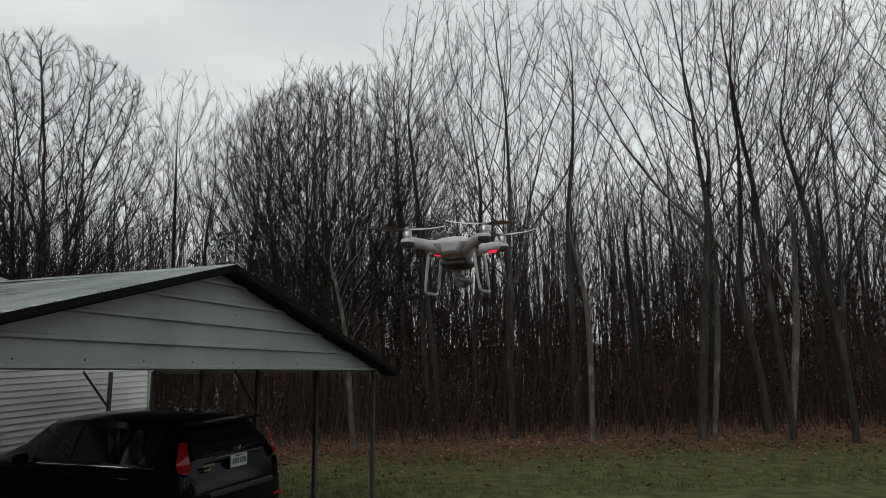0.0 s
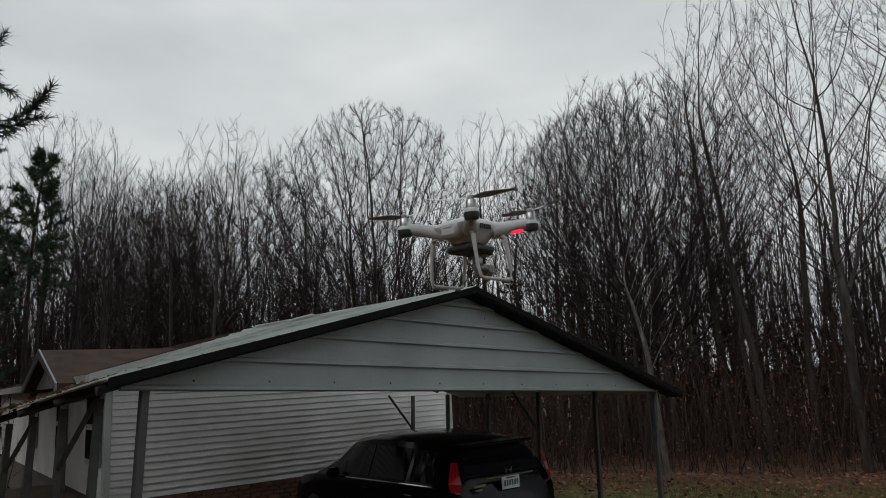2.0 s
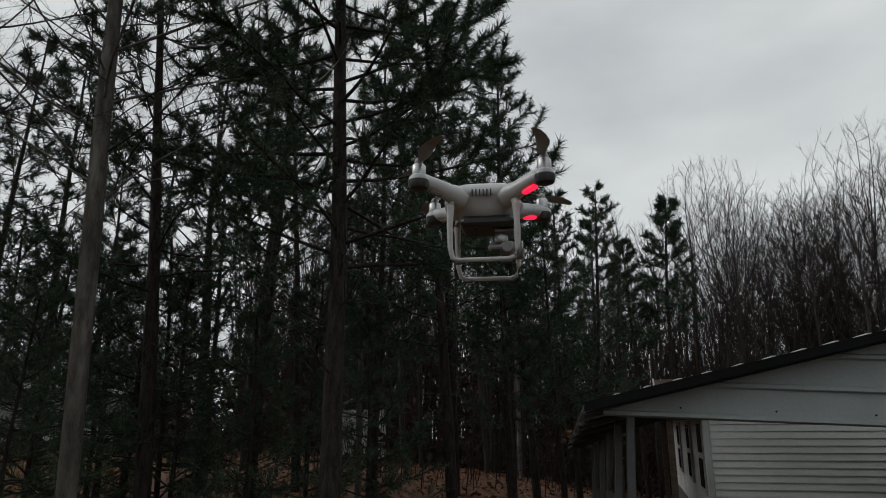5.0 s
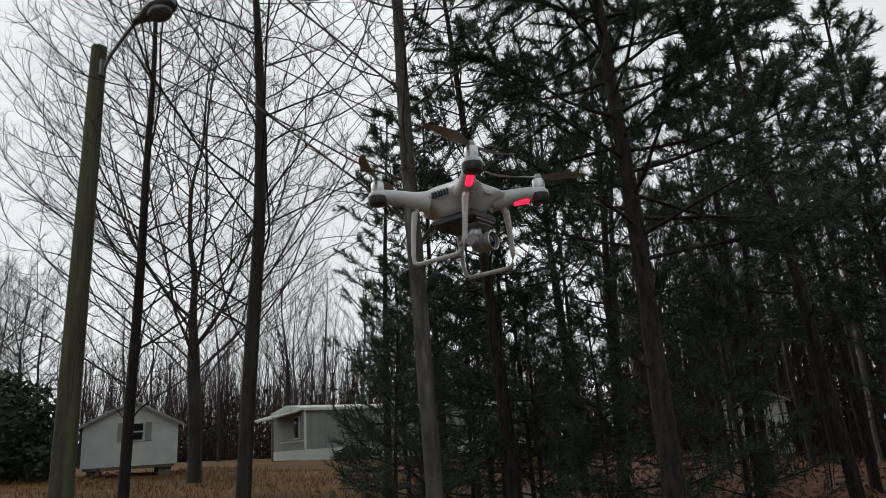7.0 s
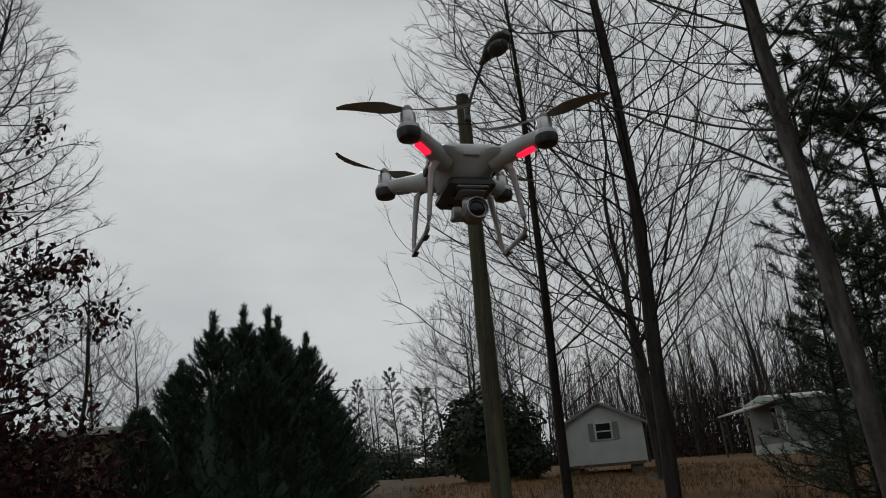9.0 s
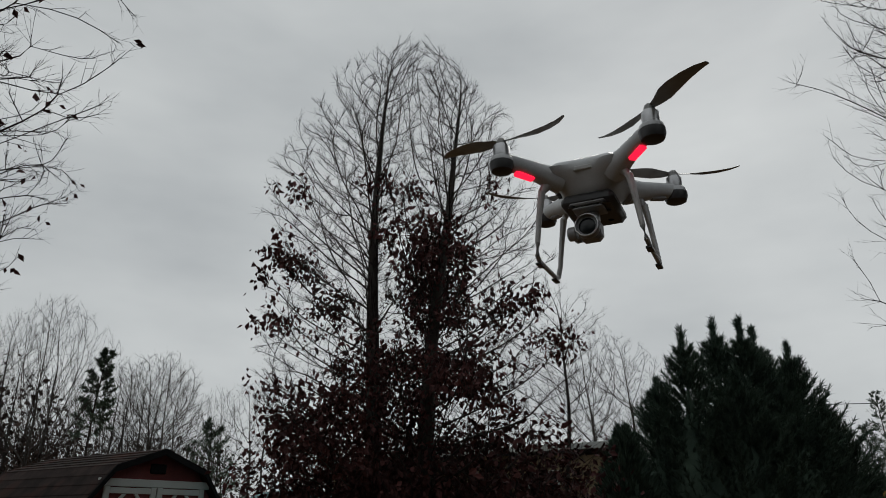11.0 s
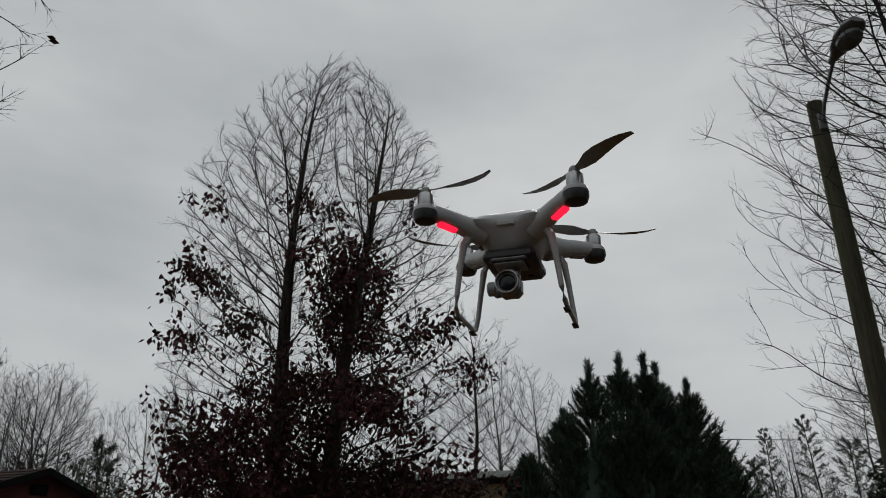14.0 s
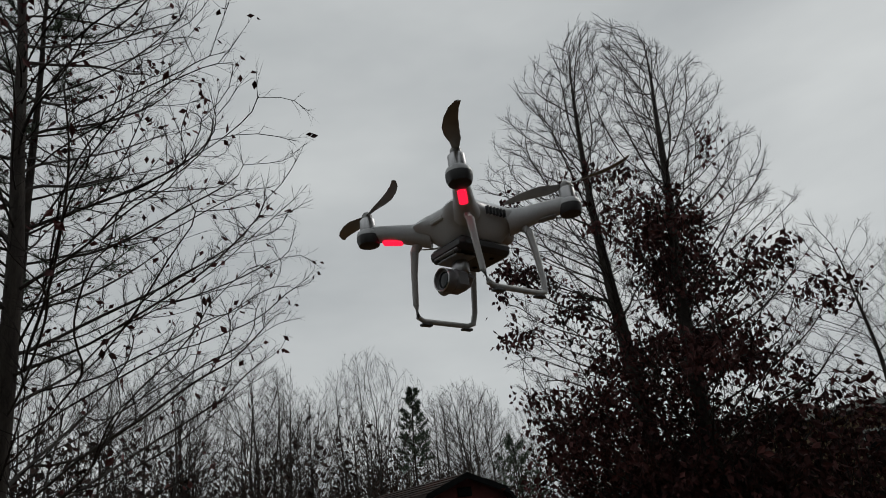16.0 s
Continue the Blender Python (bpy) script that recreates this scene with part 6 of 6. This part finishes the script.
for (x0, y0), (x1, y1) in zip(way, way[1:]):
    for k in range(8):
        fine_way.append((x0 + (x1 - x0) * k / 8, y0 + (y1 - y0) * k / 8))
for i, (x, y) in enumerate(fine_way):
    x1, y1 = fine_way[min(i + 1, len(fine_way) - 1)]
    x0, y0 = fine_way[max(i - 1, 0)]
    d = Vector((x1 - x0, y1 - y0)).normalized()
    for k in range(7):
        s = (k / 6 - 0.5) * 2.6 * (1 + 0.15 * noise.noise((i * 0.4, k, 0)))
        a, b = x - d.y * s, y + d.x * s
        tv.append((a, b, ground_z(a, b) + (-0.08 if k in (0, 6) else 0.03 if k in (1, 5) else 0.07)))
ids = np.arange(len(tv)).reshape(-1, 7)
track = new("dirt_track", np_mesh("dirt_track", tv, np.stack([ids[:-1, :-1], ids[1:, :-1], ids[1:, 1:], ids[:-1, 1:]], -1).reshape(-1, 4), M_DIRT, True))
tagged(track, "two-rutted dirt track across the field", "track", kind="structure")
line = thing("overhead_cable", Matrix(), "thin black overhead cable sagging across the field", "cable")
part("cable", Geo().tube([(-14.0 + i * -4.0, -36.0 + i * 1.1, 7.2 - 0.25 * math.sin(i / 6 * math.pi)) for i in range(7)], 0.02, 5), M_CABLE, line)

# ---- drone ----
DR = Matrix.Translation((0.017, 2.417, 2.012)) @ Matrix.Rotation(radians(-19.9), 4, "Z")
drone = thing("quadcopter_drone", DR, "white camera drone hovering with red lamps under its front arms", "drone")
ARM = 0.1238


def body_ring(z, k, lobes, lift=0.0):
    out = []
    for j in range(40):
        a = 2 * math.pi * j / 40
        r = (0.068 + lobes * abs(math.sin(2 * a)) ** 3) * k
        out.append((r * math.cos(a) * 0.94, r * math.sin(a) * 1.10, z + lift * abs(math.sin(2 * a)) ** 3))
    return out


shell = part("body_shell", Geo().loft([body_ring(-0.048, 0.56, 0.0), body_ring(-0.044, 0.68, 0.0), body_ring(-0.032, 0.78, 0.004), body_ring(-0.019, 0.86, 0.014), body_ring(-0.007, 0.94, 0.030),
                                       body_ring(0.003, 0.95, 0.033), body_ring(0.012, 0.88, 0.028), body_ring(0.022, 0.72, 0.016), body_ring(0.027, 0.45, 0.006), body_ring(0.029, 0.12, 0)]), M_SHELL, drone, "glossy white shell", True)
part("front_label", Geo().box((0, 0.0715, -0.006), (0.032, 0.004, 0.009), bevel=0.002), M_LEG, shell)
part("battery", Geo().box((0, -0.058, -0.010), (0.066, 0.050, 0.046), bevel=0.010), M_SHELL, drone, "white battery pack", True)
for i in range(4):
    part("charge_lamp", Geo().turned([(0.0018, 0), (0.0018, 0.002)], 6, pose(-0.012 + i * 0.008, -0.084, -0.005, 90)), M_GREYPL, shell)
part("belly", Geo().box((0, 0.006, -0.057), (0.090, 0.112, 0.024), bevel=0.008), M_DARKPL, drone, "dark underside with sensors", True)
for x in (-0.022, 0.022):
    part("sensor", Geo().turned([(0.008, 0), (0.008, 0.003), (0.005, 0.004)], 10, pose(x, -0.02, -0.065, 180)), M_GLASS, drone)
for side in (-1, 1):
    for i in range(6):
        part("vent_slot", Geo().box((side * 0.0655, -0.022 + i * 0.0075, -0.004), (0.006, 0.0026, 0.013)), M_DARKPL, shell)
spin = {(1, 1): 172, (-1, 1): 140, (1, -1): 28, (-1, -1): 20}
for sx in (-1, 1):
    for sy in (-1, 1):
        a = [(sx * 0.046, sy * 0.046, -0.008), (sx * 0.070, sy * 0.070, -0.003), (sx * 0.095, sy * 0.095, 0.005), (sx * ARM, sy * ARM, 0.009)]
        arm = part("arm", Geo().tube(a, [0.025, 0.0185, 0.0150, 0.0150], 14, flat=0.95), M_SHELL, drone, "glossy white arm", True)
        pm = Matrix.Translation((sx * ARM, sy * ARM, 0))
        part("motor_pod", Geo().turned([(0.010, -0.013), (0.0180, -0.011), (0.0208, -0.003), (0.0208, 0.005)], 18, pm), M_DARKPL, arm, "black underside of the motor pod", True)
        part("pod_shell", Geo().turned([(0.0206, 0.003), (0.0206, 0.007), (0.0188, 0.013), (0.0150, 0.0160), (0.004, 0.0170)], 18, pm), M_SHELL, arm, smooth=True)
        motor = part("motor", Geo().turned([(0.0135, 0.016), (0.0138, 0.022), (0.0138, 0.036), (0.0115, 0.039), (0.004, 0.040)], 16, pm), M_ALU, arm, "silver motor", True)
        hub = part("propeller", Geo().turned([(0.0085, 0.040), (0.009, 0.046), (0.0065, 0.051), (0.002, 0.053)], 12, pm), M_PROP, drone, "grey two-bladed propeller", True)
        turn = radians(spin[(sx, sy)])
        hand = 1 if sx * sy > 0 else -1
        for half in (0, math.pi):
            rings = []
            for r, c, off, tw, lift in ((0.006, 0.010, 0.0, 18, 0.0), (0.02, 0.016, 0.001, 26, 0.0), (0.04, 0.026, 0.004, 20, 0.001), (0.06, 0.026, 0.006, 15, 0.002), (0.085, 0.021, 0.005, 11, 0.004), (0.105, 0.015, 0.001, 9, 0.006), (0.119, 0.008, -0.006, 8, 0.008)):
                t, q = 0.0012, radians(tw) * hand
                ring = []
                for u, h in ((-0.5, 0), (0, t), (0.5, 0), (0, -t)):
                    y, z = (u * c) * math.cos(q) - h * math.sin(q), (u * c) * math.sin(q) + h * math.cos(q)
                    ring.append((r, y + off * hand, 0.046 + z + lift))
                rings.append(ring)
            part("blade", Geo().loft(rings, pm @ Matrix.Rotation(turn + half, 4, "Z")), M_PROP, hub, smooth=True)
        if sy > 0:
            lm = Matrix.Translation((sx * 0.0945, sy * 0.0945, -0.0125)) @ Matrix.Rotation(math.atan2(sy, sx), 4, "Z") @ Matrix.Rotation(radians(-9), 4, "Y")
            part("arm_lamp", Geo().box((0, 0, 0), (0.036, 0.0145, 0.008), lm, 0.003), M_LED, arm, "glowing red lamp")
        else:
            lm = Matrix.Translation((sx * 0.0945, sy * 0.0945, -0.0115)) @ Matrix.Rotation(math.atan2(sy, sx), 4, "Z") @ Matrix.Rotation(radians(-9), 4, "Y")
            part("arm_lamp", Geo().box((0, 0, 0), (0.034, 0.013, 0.007), lm, 0.003), M_GREYPL, arm, "unlit rear lamp")
for side in (-1, 1):
    gear = [(side * 0.062, 0.062, -0.018), (side * 0.074, 0.066, -0.034), (side * 0.080, 0.067, -0.075), (side * 0.086, 0.066, -0.125), (side * 0.089, 0.061, -0.146), (side * 0.090, 0.048, -0.151), (side * 0.090, 0.0, -0.151),
            (side * 0.090, -0.048, -0.151), (side * 0.089, -0.061, -0.146), (side * 0.086, -0.066, -0.125), (side * 0.080, -0.067, -0.075), (side * 0.074, -0.066, -0.034), (side * 0.062, -0.062, -0.018)]
    leg = part("landing_leg", Geo().tube(gear, [0.011, 0.0080, 0.0062, 0.0055, 0.0052, 0.0047, 0.0047, 0.0047, 0.0052, 0.0055, 0.0062, 0.0080, 0.011], 10, flat=0.8), M_LEG, drone, "white landing leg loop", True)
    for y in (-0.045, 0.045):
        part("foot_pad", Geo().box((side * 0.090, y, -0.1575), (0.010, 0.022, 0.004), bevel=0.001), M_DARKPL, leg)
gimbal = part("gimbal", Geo().box((0, 0.040, -0.066), (0.060, 0.046, 0.005), bevel=0.002).box((0, 0.040, -0.073), (0.052, 0.040, 0.004), bevel=0.0015), M_GREYPL, drone, "grey gimbal plate")
for x in (-0.026, 0.026):
    for y in (0.022, 0.058):
        part("damper", Geo().turned([(0.005, -0.072), (0.0065, -0.069), (0.005, -0.066)], 10, Matrix.Translation((x, y, 0))), M_DARKPL, gimbal)
part("yaw_motor", Geo().turned([(0.013, -0.096), (0.0145, -0.093), (0.0145, -0.080), (0.012, -0.074)], 16, Matrix.Translation((0, 0.032, 0))), M_ALU, gimbal, smooth=True)
part("yoke", Geo().tube([(0, 0.026, -0.092), (0.0, 0.012, -0.100), (0.012, 0.010, -0.108), (0.030, 0.016, -0.112), (0.031, 0.040, -0.112)], 0.006, 8), M_GIMBAL, gimbal, smooth=True)
part("pitch_motor", Geo().turned([(0.010, -0.007), (0.012, -0.005), (0.012, 0.006), (0.010, 0.008)], 14, Matrix.Translation((0.030, 0.046, -0.112)) @ Matrix.Rotation(radians(90), 4, "Y")), M_GREYPL, gimbal, smooth=True)
camb = part("camera_body", Geo().box((0.0, 0.046, -0.112), (0.038, 0.034, 0.034), bevel=0.007), M_GIMBAL, gimbal, "dark grey camera body", True)
part("lens_barrel", Geo().turned([(0.0175, 0.0), (0.0195, 0.003), (0.0195, 0.016), (0.018, 0.018), (0.0170, 0.013)], 26, pose(0.0, 0.058, -0.112, -90)), M_GIMBAL, camb, "dark lens barrel", True)
part("lens_ring", Geo().tube([(0.0188 * math.cos(k * math.pi / 14), 0.0765, -0.112 + 0.0188 * math.sin(k * math.pi / 14)) for k in range(29)], 0.0011, 6), M_ALU, camb, "thin silver lens ring", True)
part("lens_glass", Geo().turned([(0.0172, 0.0), (0.014, 0.0025), (0.008, 0.004), (0.001, 0.0045)], 18, pose(0.0, 0.0685, -0.112, -90)), M_GLASS, camb, "dark lens glass", True)

# ---- bricks of the house skirting, course by course ----
brick_me = part("brick", Geo().box((0, 0, 0), (0.194, 0.05, 0.060), bevel=0.004), M_BRICK, skirt)
brick_me.location = (0.1, 0.012, H_FLOOR - 0.045)
for row in range(7):
    for i in range(31):
        if (row, i) == (0, 0):
            continue
        b = new("brick", brick_me.data)
        b.parent = skirt
        b.location = (0.1 + i * 0.206 + (0.103 if row % 2 else 0), 0.012 + 0.003 * math.sin(i * 7 + row), H_FLOOR - 0.045 - row * 0.072)
